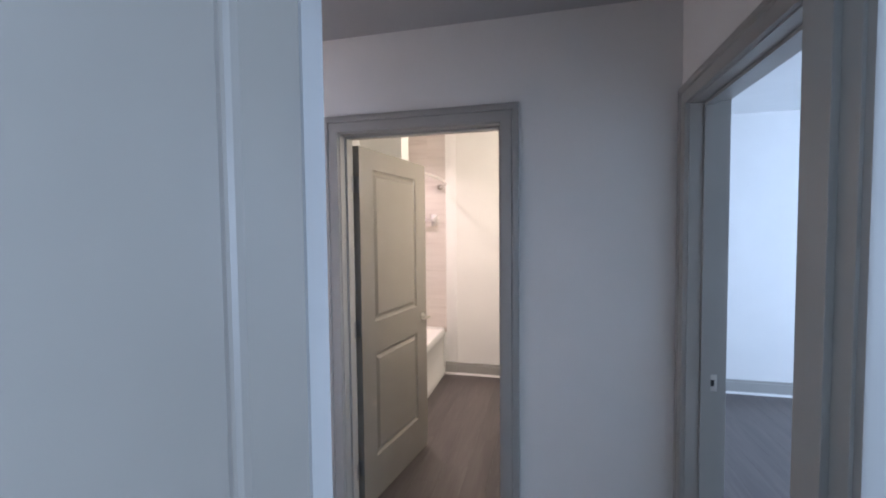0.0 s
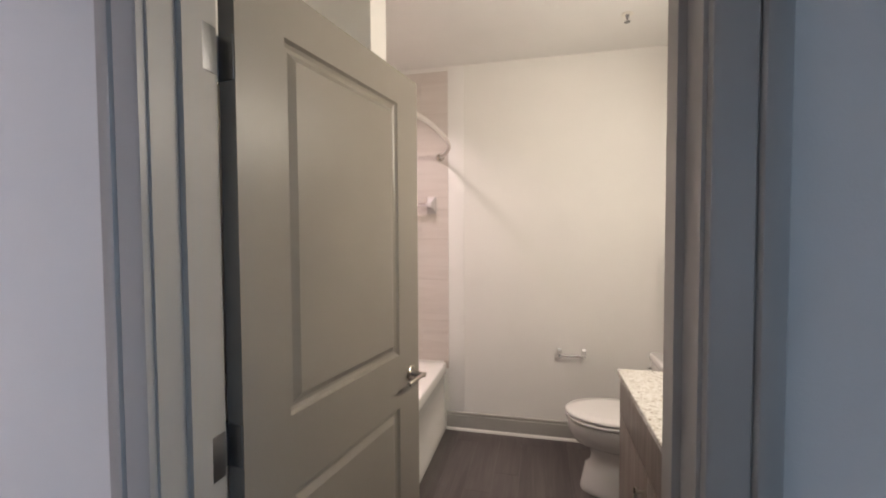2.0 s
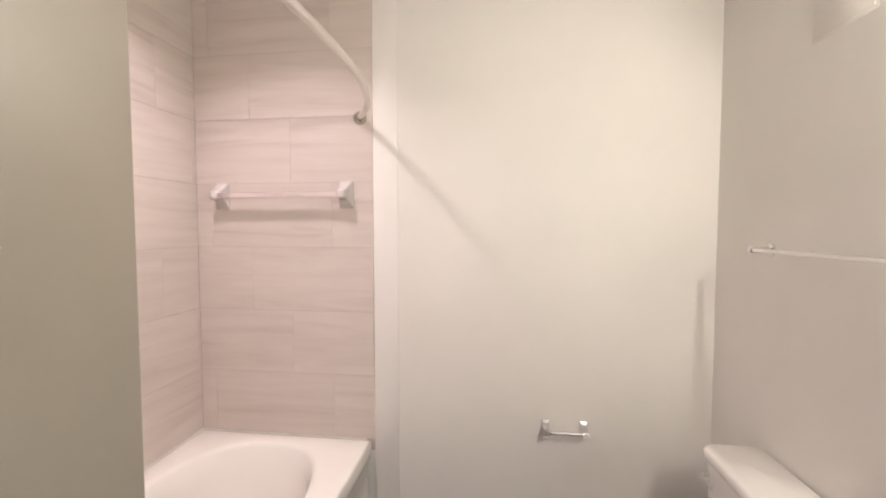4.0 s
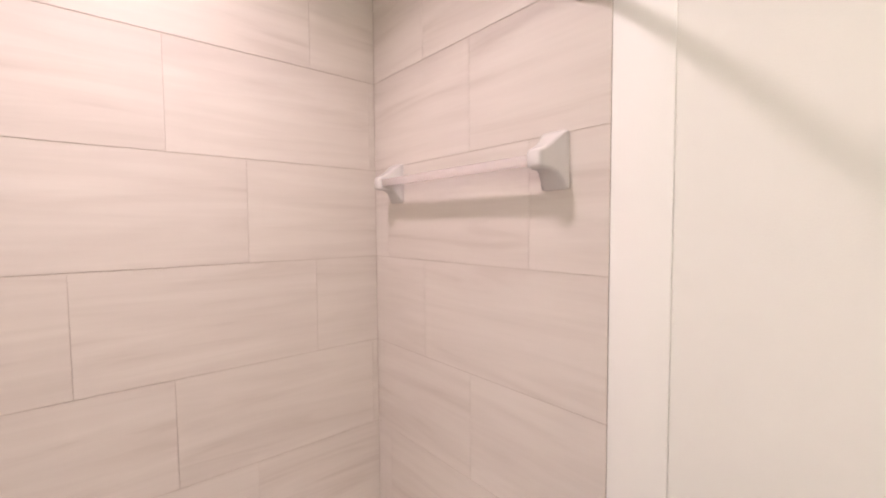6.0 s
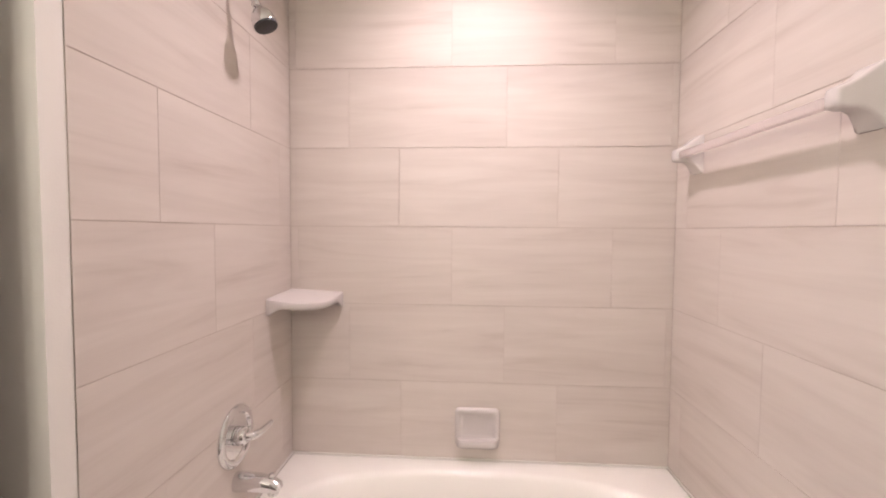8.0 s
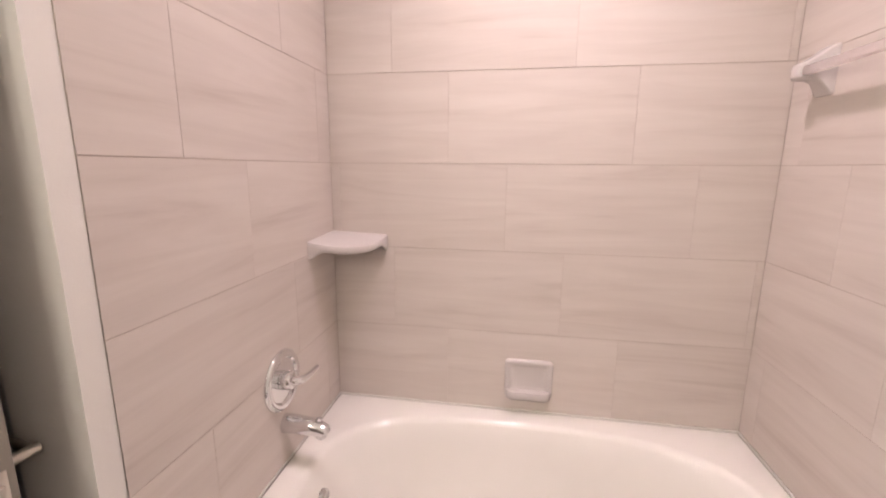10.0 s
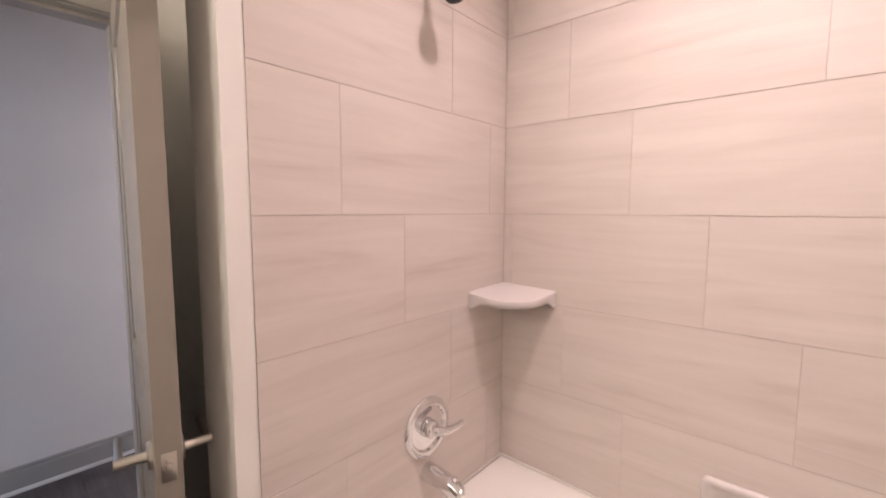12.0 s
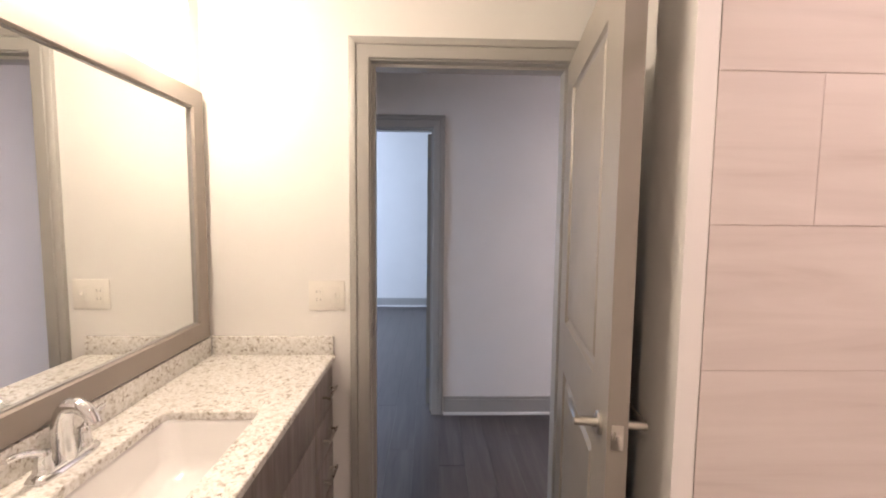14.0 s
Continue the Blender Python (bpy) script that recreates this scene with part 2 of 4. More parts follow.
def tube(points, radii, sides=16, bm=None):
    """A round bar along points, with one radius or one for each point."""
    pts = [Vector(p) for p in points]
    if isinstance(radii, (int, float)):
        radii = [radii] * len(pts)
    rings, up = [], None
    for i, p in enumerate(pts):
        t = (pts[min(i + 1, len(pts) - 1)] - pts[max(i - 1, 0)]).normalized()
        if up is None:
            up = t.orthogonal().normalized()
        up = (up - t * up.dot(t)).normalized()
        side = t.cross(up)
        rings.append([p + (up * math.cos(a) + side * math.sin(a)) * radii[i] for a in (2 * math.pi * k / sides for k in range(sides))])
    return loft(rings, bm=bm)


def turned(origin, axis, profile, sides=32, bm=None):
    """A turned body: profile rows of (distance along axis, radius)."""
    o, ax = Vector(origin), Vector(axis).normalized()
    u = ax.orthogonal().normalized()
    w = ax.cross(u)
    rings = [[o + ax * d + (u * math.cos(a) + w * math.sin(a)) * max(r, 0.0004) for a in (2 * math.pi * k / sides for k in range(sides))] for d, r in profile]
    return loft(rings, bm=bm)


def bezier(p0, p1, p2, p3, k=12):
    p0, p1, p2, p3 = (Vector(p) for p in (p0, p1, p2, p3))
    return [p0 * (1 - t) ** 3 + p1 * 3 * t * (1 - t) ** 2 + p2 * 3 * t * t * (1 - t) + p3 * t ** 3 for t in (i / k for i in range(k + 1))]


def oval(cx, cy, z, a, b, power=2.0, k=48):
    out = []
    for i in range(k):
        t = 2 * math.pi * i / k
        c, s = math.cos(t), math.sin(t)
        out.append((cx + a * math.copysign(abs(c) ** (2 / power), c), cy + b * math.copysign(abs(s) ** (2 / power), s), z))
    return out


def profile_bar(profile, a, b, out, up=(0, 0, 1), bm=None):
    """A moulding from a to b. profile: rows of (distance along out, distance along up)."""
    a, b, o, u = Vector(a), Vector(b), Vector(out), Vector(up)
    return loft([[p + o * d + u * h for d, h in profile] for p in (a, b)], bm=bm)


# ---- the shell ----
XL, XR = 0.94, 1.729          # the bathroom door's opening
HX0, HX1 = 1.480, 2.325       # the hall door's opening
YF, YL, W = 2.335, 0.855, 2.385
HY0, HY1 = -1.390, -1.258     # the wall between hall and room
EX0, EX1 = 2.47, 2.60         # the wall at the hall's end
EY0, EY1 = -1.05, -0.235
HEAD, TOP = 2.04, 2.74
CB, CH = 2.68, 2.50           # ceilings of bathroom and hall

structure("floor", boxes((-3.2, 7.2, -5.1, 4.3, -0.12, -0.006)), SUB, "dark subfloor seen only in the joints between planks", "floor")
structure("wall_bath_back", boxes((-0.07, -0.0016, 0.0, YF + 0.12, 0, TOP)), GROUT, "grouted wall behind the tub under beige wood-look tiles", "wall")
structure("wall_bath_far", boxes((-0.009, 2.5, YF + 0.006, YF + 0.12, 0, TOP)), WALL, "plain cream painted bathroom wall behind toilet and tub", "wall")
structure("wall_bath_right", boxes((W, 2.5, 0.0, YF + 0.006, 0, TOP)), WALL, "plain cream painted wall behind vanity and toilet", "wall")
structure("wall_bath_door", boxes((-0.07, XL - 0.02, -0.14, 0, 0, TOP), (XR + 0.02, EX1, -0.14, 0, 0, TOP), (XL - 0.02, XR + 0.02, -0.14, 0, HEAD + 0.02, TOP)), WALL, "painted wall with the bathroom doorway in it", "wall")
structure("wall_wing", boxes((-0.009, 0.970, 0.700, YL - 0.003, 0, TOP)), WALL, "short white painted wing wall at the tub's end", "wall")
structure("wall_recess", boxes((0.50, 0.660, 0.0, 0.700, 0, TOP)), WALL, "painted recess wall behind the open bathroom door", "wall")
structure("wall_hall_south", boxes((-1.6, HX0 - 0.02, HY0, HY1, 0, TOP), (HX1 + 0.02, EX0, HY0, HY1, 0, TOP), (HX0 - 0.02, HX1 + 0.02, HY0, HY1, HEAD + 0.02, TOP)), WALL, "painted hall wall with the doorway to the bright room", "wall")
structure("wall_hall_east", boxes((EX0, EX1, HY0, EY0 - 0.02, 0, TOP), (EX0, EX1, EY1 + 0.02, -0.14, 0, TOP), (EX0, EX1, EY0 - 0.02, EY1 + 0.02, HEAD + 0.02, TOP)), WALL, "painted wall at the hall's end with a doorway", "wall")
structure("wall_west", boxes((-1.55, -1.42, HY0, -0.20, 0, TOP), (-1.55, -1.42, 0.66, 4.12, 0, TOP), (-1.55, -1.42, -0.20, 0.66, 2.07, TOP)), WALL, "pale painted wall with crown moulding and a doorway", "wall")
structure("wall_living_end", boxes((-1.42, -1.3, 4.0, 4.12, 0, TOP), (-0.2, 0.1, 4.0, 4.12, 0, TOP), (-1.3, -0.2, 4.0, 4.12, 0, 0.9), (-1.3, -0.2, 4.0, 4.12, 2.3, TOP)), WALL, "pale wall with a window opening", "wall")
structure("wall_living_side", boxes((-0.07, 0.05, YF + 0.12, 4.0, 0, TOP)), WALL, "pale painted wall", "wall")
structure("wall_closet", boxes((-3.1, -3.0, HY0, 1.6, 0, TOP), (-3.0, -1.55, 1.5, 1.6, 0, TOP), (-3.0, -1.55, HY0, HY0 + 0.1, 0, TOP)), WALL, "unlit walls of the small room behind the west doorway", "wall")
structure("wall_room_south", boxes((-1.6, 5.0, -5.0, -4.885, 0, TOP)), WALL, "bright bluish white wall of the empty room", "wall")
structure("wall_room_west", boxes((-1.6, -1.48, -4.885, HY0, 0, TOP)), WALL, "plain white wall of the empty room", "wall")
structure("wall_room_east", boxes((5.0, 5.12, -5.0, -4.4, 0, TOP), (5.0, 5.12, -2.4, HY0, 0, TOP), (5.0, 5.12, -4.4, -2.4, 0, 0.7), (5.0, 5.12, -4.4, -2.4, 2.3, TOP)), WALL, "white wall of the empty room with a window opening", "wall")
structure("wall_bedroom_south", boxes((EX0, 7.0, HY0, HY1, 0, TOP)), WALL, "plain white wall between the two empty rooms", "wall")
structure("wall_bedroom_north", boxes((2.5, 4.46, 2.37, 2.49, 0, TOP), (5.27, 7.0, 2.37, 2.49, 0, TOP), (4.46, 5.27, 2.37, 2.49, 2.02, TOP)), WALL, "bright white wall with a cased doorway", "wall")
structure("wall_bedroom_east", boxes((7.0, 7.12, HY0, -0.7, 0, TOP), (7.0, 7.12, 1.7, 2.85, 0, TOP), (7.0, 7.12, 3.85, 4.3, 0, TOP), (7.0, 7.12, 2.85, 3.85, 0, 0.8), (7.0, 7.12, 2.85, 3.85, 2.2, TOP), (7.0, 7.12, -0.7, 1.7, 0, 0.7), (7.0, 7.12, -0.7, 1.7, 2.35, TOP)), WALL, "white wall with two window openings added out of view", "wall")
structure("wall_bedroom_west", boxes((2.5, EX1, -0.14, 2.37, 0, TOP)), WALL, "plain white wall", "wall")
structure("wall_beyond", boxes((4.0, 7.0, 4.15, 4.3, 0, TOP), (4.0, 4.12, 2.49, 4.15, 0, TOP)), WALL, "pale wall of the small room beyond the doorway", "wall")

structure("ceiling_bath", boxes((-0.07, 2.5, -0.07, YF + 0.12, CB, CB + 0.1)), CEIL, "flat white bathroom ceiling", "ceiling")
structure("ceiling_hall", boxes((-0.07, EX1, HY0 + 0.02, -0.05, CH, CH + 0.2)), HALLC, "flat dropped hall ceiling, its shade put into a grey colour", "ceiling")
structure("ceiling_living", boxes((-3.1, -0.07, HY0, 4.12, 2.71, 2.83)), CEIL, "flat pale ceiling", "ceiling")
structure("ceiling_room", boxes((-1.6, 5.12, -5.0, HY0 + 0.02, 2.71, 2.83)), CEIL, "flat white ceiling of the empty room", "ceiling")
structure("ceiling_bedroom", boxes((2.5, 7.12, HY0 + 0.02, 4.3, 2.60, 2.72)), CEIL, "flat white ceiling of the bright empty room", "ceiling")
# slab added out of view over every ceiling, keeps sky light out
structure("sky_cover", boxes((-3.2, 7.2, -5.1, 4.4, 2.84, 2.9)), CEIL, "unseen slab added above the ceilings to shut out the sky", "roof")

# windows added out of view to let the daylight in
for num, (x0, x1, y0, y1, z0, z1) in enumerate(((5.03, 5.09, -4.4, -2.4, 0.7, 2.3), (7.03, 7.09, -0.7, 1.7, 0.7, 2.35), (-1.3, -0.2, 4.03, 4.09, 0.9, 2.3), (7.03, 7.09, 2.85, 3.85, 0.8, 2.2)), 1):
    flat = x1 - x0 < 0.1
    bm = boxes((x0, x1, y0, y0 + 0.05, z0, z1), (x0, x1, y1 - 0.05, y1, z0, z1), (x0, x1, y0 + 0.05, y1 - 0.05, z0, z0 + 0.05), (x0, x1, y0 + 0.05, y1 - 0.05, z1 - 0.05, z1)) if flat else \
        boxes((x0, x0 + 0.05, y0, y1, z0, z1), (x1 - 0.05, x1, y0, y1, z0, z1), (x0 + 0.05, x1 - 0.05, y0, y1, z0, z0 + 0.05), (x0 + 0.05, x1 - 0.05, y0, y1, z1 - 0.05, z1))
    win = structure("window_%d" % num, bm, STRIP, "white framed window added out of view", "window")
    BASE[win.name] = Vector((0, 0, 0))
    cx, cy = (x0 + x1) / 2, (y0 + y1) / 2
    pane = part("pane", box(cx - 0.003, cx + 0.003, y0 + 0.05, y1 - 0.05, z0 + 0.05, z1 - 0.05) if flat else box(x0 + 0.05, x1 - 0.05, cy - 0.003, cy + 0.003, z0 + 0.05, z1 - 0.05), GLASS, win)
    pane.visible_shadow = False

# ---- baseboards ----
BB = [(0, 0), (0.014, 0), (0.014, 0.106), (0.012, 0.109), (0.007, 0.111), (0.007, 0.117), (0.012, 0.119), (0.0125, 0.129), (0.009, 0.133), (0, 0.133)]
SHOE = [(0.014, 0), (0.026, 0), (0.025, 0.008), (0.020, 0.015), (0.014, 0.018)]


def baseboard(a, b, out, label):
    ob = structure("baseboard", profile_bar(BB, (*a, 0), (*b, 0), (*out, 0)), TRIM, label, "baseboard")
    BASE[ob.name] = Vector((0, 0, 0))
    part("shoe_bead", profile_bar(SHOE, (*a, 0), (*b, 0), (*out, 0)), CAULK, ob, "thin pale bead along the floor")
    return ob


G = "greige painted baseboard with a pale bead at the floor"
baseboard((0.875, YF + 0.006), (W, YF + 0.006), (0, -1), G)
baseboard((W, 1.25), (W, YF - 0.01), (-1, 0), G)
baseboard((0.660, 0.02), (0.660, 0.70), (1, 0), G)
baseboard((0.690, 0.70), (0.970, 0.70), (0, -1), G)
baseboard((0.970, 0.70), (0.970, YL - 0.003), (1, 0), G)
baseboard((-0.05, -0.14), (XL - 0.09, -0.14), (0, -1), G)
baseboard((XR + 0.09, -0.14), (EX0 - 0.03, -0.14), (0, -1), G)
baseboard((-1.40, HY1), (HX0 - 0.09, HY1), (0, 1), G)
baseboard((-0.07, -0.14), (-0.07, 4.0), (-1, 0), G)
baseboard((-1.42, 0.75), (-1.42, 4.0), (1, 0), G)
P = "pale lit greige baseboard of the empty room"
baseboard((-1.48, -4.885), (5.0, -4.885), (0, 1), P)
baseboard((-1.46, HY0), (HX0 - 0.09, HY0), (0, -1), P)
baseboard((HX1 + 0.09, HY0), (5.0, HY0), (0, -1), P)
baseboard((2.62, 2.37), (4.385, 2.37), (0, -1), P)
baseboard((5.35, 2.37), (7.0, 2.37), (0, -1), P)
baseboard((EX1, 0.0), (EX1, 2.35), (1, 0), P)
baseboard((4.14, 4.15), (7.0, 4.15), (0, -1), P)
crown = structure("crown_moulding", profile_bar([(0, 0), (0.012, 0), (0.016, 0.05), (0.05, 0.06), (0.055, 0.075), (0.11, 0.14), (0.11, 0.15), (0, 0.15)], (-1.42, HY1, 2.56), (-1.42, 4.0, 2.56), (1, 0, 0)), TRIM, "pale crown moulding under the ceiling", "moulding")

# ---- door frames ----
CAS = [(0.005, 0), (0.006, 0.014), (0.012, 0.016), (0.050, 0.016), (0.054, 0.011), (0.058, 0.018), (0.078, 0.020), (0.084, 0.016), (0.085, 0)]


def frame_set(num, along, x0, x1, f0, f1, head, stop_at, label, sides=(True, True)):
    """A cased doorway in a wall between the faces f0 and f1; along: the axis the wall runs in."""
    def at(u, w, z):
        return Vector((u, w, z)) if along == "x" else Vector((w, u, z))

    def slab(u0, u1, w0, w1, z0, z1):
        (a, b, c), (d, e, f) = at(u0, w0, z0), at(u1, w1, z1)
        return box(min(a, d), max(a, d), min(b, e), max(b, e), z0, z1)
    root = thing("door_frame", tuple(at((x0 + x1) / 2, (f0 + f1) / 2, 0)), label, "door frame", "cased doorways")
    part("jamb", slab(x0 - 0.02, x0, f0, f1, 0, head + 0.02), TRIM, root)
    part("jamb", slab(x1, x1 + 0.02, f0, f1, 0, head + 0.02), TRIM, root)
    part("head_jamb", slab(x0, x1, f0, f1, head, head + 0.02), TRIM, root)
    s0, s1 = stop_at
    part("stop", slab(x0, x0 + 0.011, s0, s1, 0, head - 0.011), TRIM, root)
    part("stop", slab(x1 - 0.011, x1, s0, s1, 0, head - 0.011), TRIM, root)
    part("head_stop", slab(x0, x1, s0, s1, head - 0.011, head), TRIM, root)
    for face, sign, on in ((f0, -1, sides[0]), (f1, 1, sides[1])):
        if not on:
            continue
        for edge, way in ((x0, -1), (x1, 1)):
            rings = []
            for z, mitre in ((0.0, 0.0), (head, 1.0)):
                rings.append([at(edge + way * d, face + sign * h, z + mitre * d) for d, h in CAS])
            part("casing", loft(rings), TRIM, root)
        rings = [[at(edge + way * d, face + sign * h, head + d) for d, h in CAS] for edge, way in ((x0, -1), (x1, 1))]
        part("head_casing", loft(rings), TRIM, root)
    return root


F = "greige painted door casing and jamb around the open %s doorway"
bath_frame = frame_set(1, "x", XL, XR, -0.14, 0.0, HEAD, (-0.085, -0.04), F % "bathroom")
hall_frame = frame_set(2, "x", HX0, HX1, HY0, HY1, HEAD, (-1.35, -1.305), F % "hall")
east_frame = frame_set(3, "y", EY0, EY1, EX0, EX1, HEAD, (2.52, 2.555), F % "bedroom")
frame_set(4, "x", 4.48, 5.25, 2.37, 2.49, 2.0, (2.42, 2.45), F % "far bedroom")
frame_set(5, "y", -0.18, 0.64, -1.55, -1.42, 2.05, (-1.50, -1.46), F % "west")
strike = part("strike_plate", box(2.545, 2.58, EY1 - 0.0025, EY1, 0.92, 0.985, 0.001), NICKEL, east_frame, "small satin nickel strike plate")
# raised dark pad drawn for the shade in the latch hole
part("latch_hole_shade", box(2.555, 2.57, EY1 - 0.004, EY1 - 0.0025, 0.94, 0.965), DARK, east_frame)
part("strike_plate", box(XR - 0.0025, XR, -0.035, -0.005, 0.93, 0.99, 0.001), NICKEL, bath_frame, "small satin nickel strike plate")


# ---- door leaves ----
def panel_face(bm, side, thick, rects):
    """Two moulded recessed panels on one face: a bolection ring, a groove and a flat field."""
    for u0, u1, z0, z1 in rects:
        steps = ((0.0, 0.0), (0.006, -0.009), (0.014, -0.013), (0.022, -0.013), (0.040, -0.003), (0.044, -0.003))
        rings = []
        for inset, deep in steps:
            y = side * (thick / 2 + deep)
            rings.append([(u0 + inset, y, z0 + inset), (u1 - inset, y, z0 + inset), (u1 - inset, y, z1 - inset), (u0 + inset, y, z1 - inset)])
        loft(rings, caps=(False, True), bm=bm)
    return bm


def door_leaf(name, hinge, rz, width, height, label, handle_z=0.945, levers=True, flip=1):
    """A two-panel leaf. Its own x runs from the hinge to the free edge, y across its thickness."""
    root = thing(name, hinge, label, "door", "two-panel doors", rz=rz)
    t = 0.044
    a, b = width * 0.166, width - width * 0.184
    rects = ((a, b, 1.030, 1.893), (a, b, 0.245, 0.846))
    bm = bmesh.new()
    # stiles and rails as butted blocks, panels set between them
    for row in ((0.0, a, 0.0, height), (b, width, 0.0, height), (a, b, 0.0, 0.245), (a, b, 0.846, 1.030), (a, b, 1.893, height)):
        box(row[0], row[1], -t / 2, t / 2, row[2], row[3], bm=bm)
    for side in (-1, 1):
        panel_face(bm, side, t, rects)
    bmesh.ops.remove_doubles(bm, verts=bm.verts[:], dist=0.0002)
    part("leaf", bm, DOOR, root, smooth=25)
    if levers:
        u = width - 0.068
        for side in (-1, 1):
            rose = part("rose", turned((u, side * t / 2, handle_z), (0, side, 0), [(0, 0.027), (0.006, 0.027), (0.009, 0.024), (0.009, 0.010)], 28), NICKEL, root, "round satin nickel rose")
            neck = tube([(u, side * (t / 2 + d), handle_z) for d in (0.008, 0.012, 0.040, 0.0590, 0.0605)], [0.0125, 0.0105, 0.0098, 0.0098, 0.0085], 16)
            bar = [(u + d, side * (t / 2 + 0.052), handle_z) for d in (0.004, 0.0, -0.05, -0.1085, -0.110)]
            part("lever", tube(bar, [0.0070, 0.0076, 0.0074, 0.0072, 0.0060], 14, neck), NICKEL, root, "satin nickel lever")
        part("latch_plate", box(width - 0.0005, width + 0.0015, -0.0125, 0.0125, handle_z - 0.028, handle_z + 0.028, 0.0005), NICKEL, root, "satin nickel latch plate on the edge")
        part("latch_bolt", box(width + 0.0015, width + 0.011, -0.006, 0.006, handle_z - 0.009, handle_z + 0.009, 0.002), NICKEL, root)
    for z in (0.24, 1.02, 1.80):
        y = flip * (t / 2 + 0.004)
        part("hinge", tube([(-0.004, y, z - 0.045), (-0.004, y, z + 0.045)], 0.0065, 12, box(-0.0022, 0.0002, -t / 2 * 0.85, t / 2, z - 0.044, z + 0.044, 0.0004)), STEEL, root, "dull steel butt hinge")
    return root


bath_leaf = door_leaf("bathroom_door", (0.940, 0.034, 0.012), 80.1, 0.801, 2.005, "greige two-panel bathroom door standing open, satin nickel lever", flip=1)
hall_leaf = door_leaf("hall_door", (HX0 + 0.016, HY0 - 0.012, 0.012), -93.0, 0.835, 2.015, "greige two-panel door standing wide open into the empty room", levers=False, flip=-1)
west_leaf = door_leaf("west_door", (-1.565, 0.615, 0.012), 170.0, 0.78, 2.02, "dark greige two-panel door open into an unlit room", levers=False, flip=-1)
far_leaf = door_leaf("bedroom_far_door", (5.22, 2.51, 0.012), 100.0, 0.74, 1.98, "greige two-panel door open beyond the bright room", flip=1)
# hinge leaves let into the bathroom jamb
for z in (0.252, 1.032, 1.812):
    part("hinge_plate", box(XL, XL + 0.0018, -0.037, 0.004, z - 0.044, z + 0.044, 0.0006), STEEL, bath_frame, "dull steel hinge plate")

# ---- tub and shower ----
TX = 0.872
RIM = 0.505


def tub():
    root = thing("bathtub", (0.43, 1.595, 0.0), "white enamelled alcove bathtub with a plain stepped apron", "bathtub")
    x0, x1, y0, y1 = 0.001, TX, YL + 0.002, YF - 0.002
    cx, cy = 0.425, (y0 + y1) / 2
    k = 72

    def rect(a0, a1, b0, b1, z, r):
        out = []
        for i in range(k):
            t = 2 * math.pi * i / k
            c, s = math.cos(t), math.sin(t)
            m = max(abs(c), abs(s))
            out.append(((a0 + a1) / 2 + (a1 - a0) / 2 * c / m, (b0 + b1) / 2 + (b1 - b0) / 2 * s / m, z))
        return out

    def basin(a, b, z, p, dx=0.0, dy=0.0):
        out = []
        for i in range(k):
            t = 2 * math.pi * i / k
            c, s = math.cos(t), math.sin(t)
            rr = (abs(c) ** p + abs(s) ** p) ** (-1 / p)
            out.append((cx + dx + a * c * rr, cy + dy + b * s * rr, z))
        return out
    rings = [rect(x0, x1, y0, y1, RIM - 0.05, 0), rect(x0, x1, y0, y1, RIM - 0.012, 0), rect(x0 + 0.003, x1 - 0.004, y0 + 0.003, y1 - 0.003, RIM - 0.003, 0), rect(x0 + 0.010, x1 - 0.014, y0 + 0.01, y1 - 0.01, RIM, 0),
             basin(0.352, 0.672, RIM - 0.0005, 2.9), basin(0.340, 0.660, RIM - 0.004, 2.8), basin(0.330, 0.648, RIM - 0.018, 2.7), basin(0.318, 0.628, RIM - 0.08, 2.7),
             basin(0.300, 0.590, RIM - 0.22, 2.7), basin(0.285, 0.555, RIM - 0.31, 2.8), basin(0.262, 0.520, RIM - 0.36, 3.0), basin(0.20, 0.44, RIM - 0.378, 3.0), basin(0.05, 0.1, RIM - 0.384, 2.5)]
    part("basin", loft(rings, caps=(False, True)), ENAMEL, root, smooth=50)
    pro = [(TX - 0.02, 0.0), (TX - 0.004, 0.0), (TX - 0.004, 0.055), (TX - 0.016, 0.070), (TX - 0.016, RIM - 0.10), (TX - 0.004, RIM - 0.085), (TX - 0.001, RIM - 0.06), (TX - 0.001, RIM - 0.012), (TX - 0.02, RIM - 0.012)]
    part("apron", loft([[(x, y, z) for x, z in pro] for y in (y0, y1)]), ENAMEL, root, "white stepped front apron", smooth=50)
    part("overflow_plate", turned((0.425, YL + 0.108, RIM - 0.115), (0, 1, -0.12), [(0, 0.036), (0.012, 0.036), (0.018, 0.031), (0.018, 0.0)], 32), CHROME, root, "round chrome overflow plate")
    part("drain", turned((0.425, YL + 0.32, RIM - 0.384), (0, 0, 1), [(0, 0.034), (0.006, 0.034), (0.009, 0.024), (0.009, 0.0)], 28), CHROME, root, "round chrome drain")
    return root


tub()
caulk = structure("caulk_line", boxes((0.0, TX - 0.02, YF - 0.005, YF - 0.001, RIM - 0.002, RIM + 0.006), (0.0005, 0.006, YL + 0.004, YF - 0.005, RIM - 0.002, RIM + 0.006), (0.0005, TX - 0.02, YL + 0.0005, YL + 0.004, RIM - 0.002, RIM + 0.006)), CAULK, "thin white caulk line where tub meets tile", "caulk")

# edge strips beside the tiling
structure("trim_far", box(0.8907, 1.008, YF + 0.002, YF + 0.006, 0.133, CB, 0.0015), STRIP, "flat white painted strip beside the tiling", "trim")

# shower head
sh = thing("wall_shower", (0.425, YL, 2.115), "chrome shower on a bent arm with a dark nozzle face", "shower")
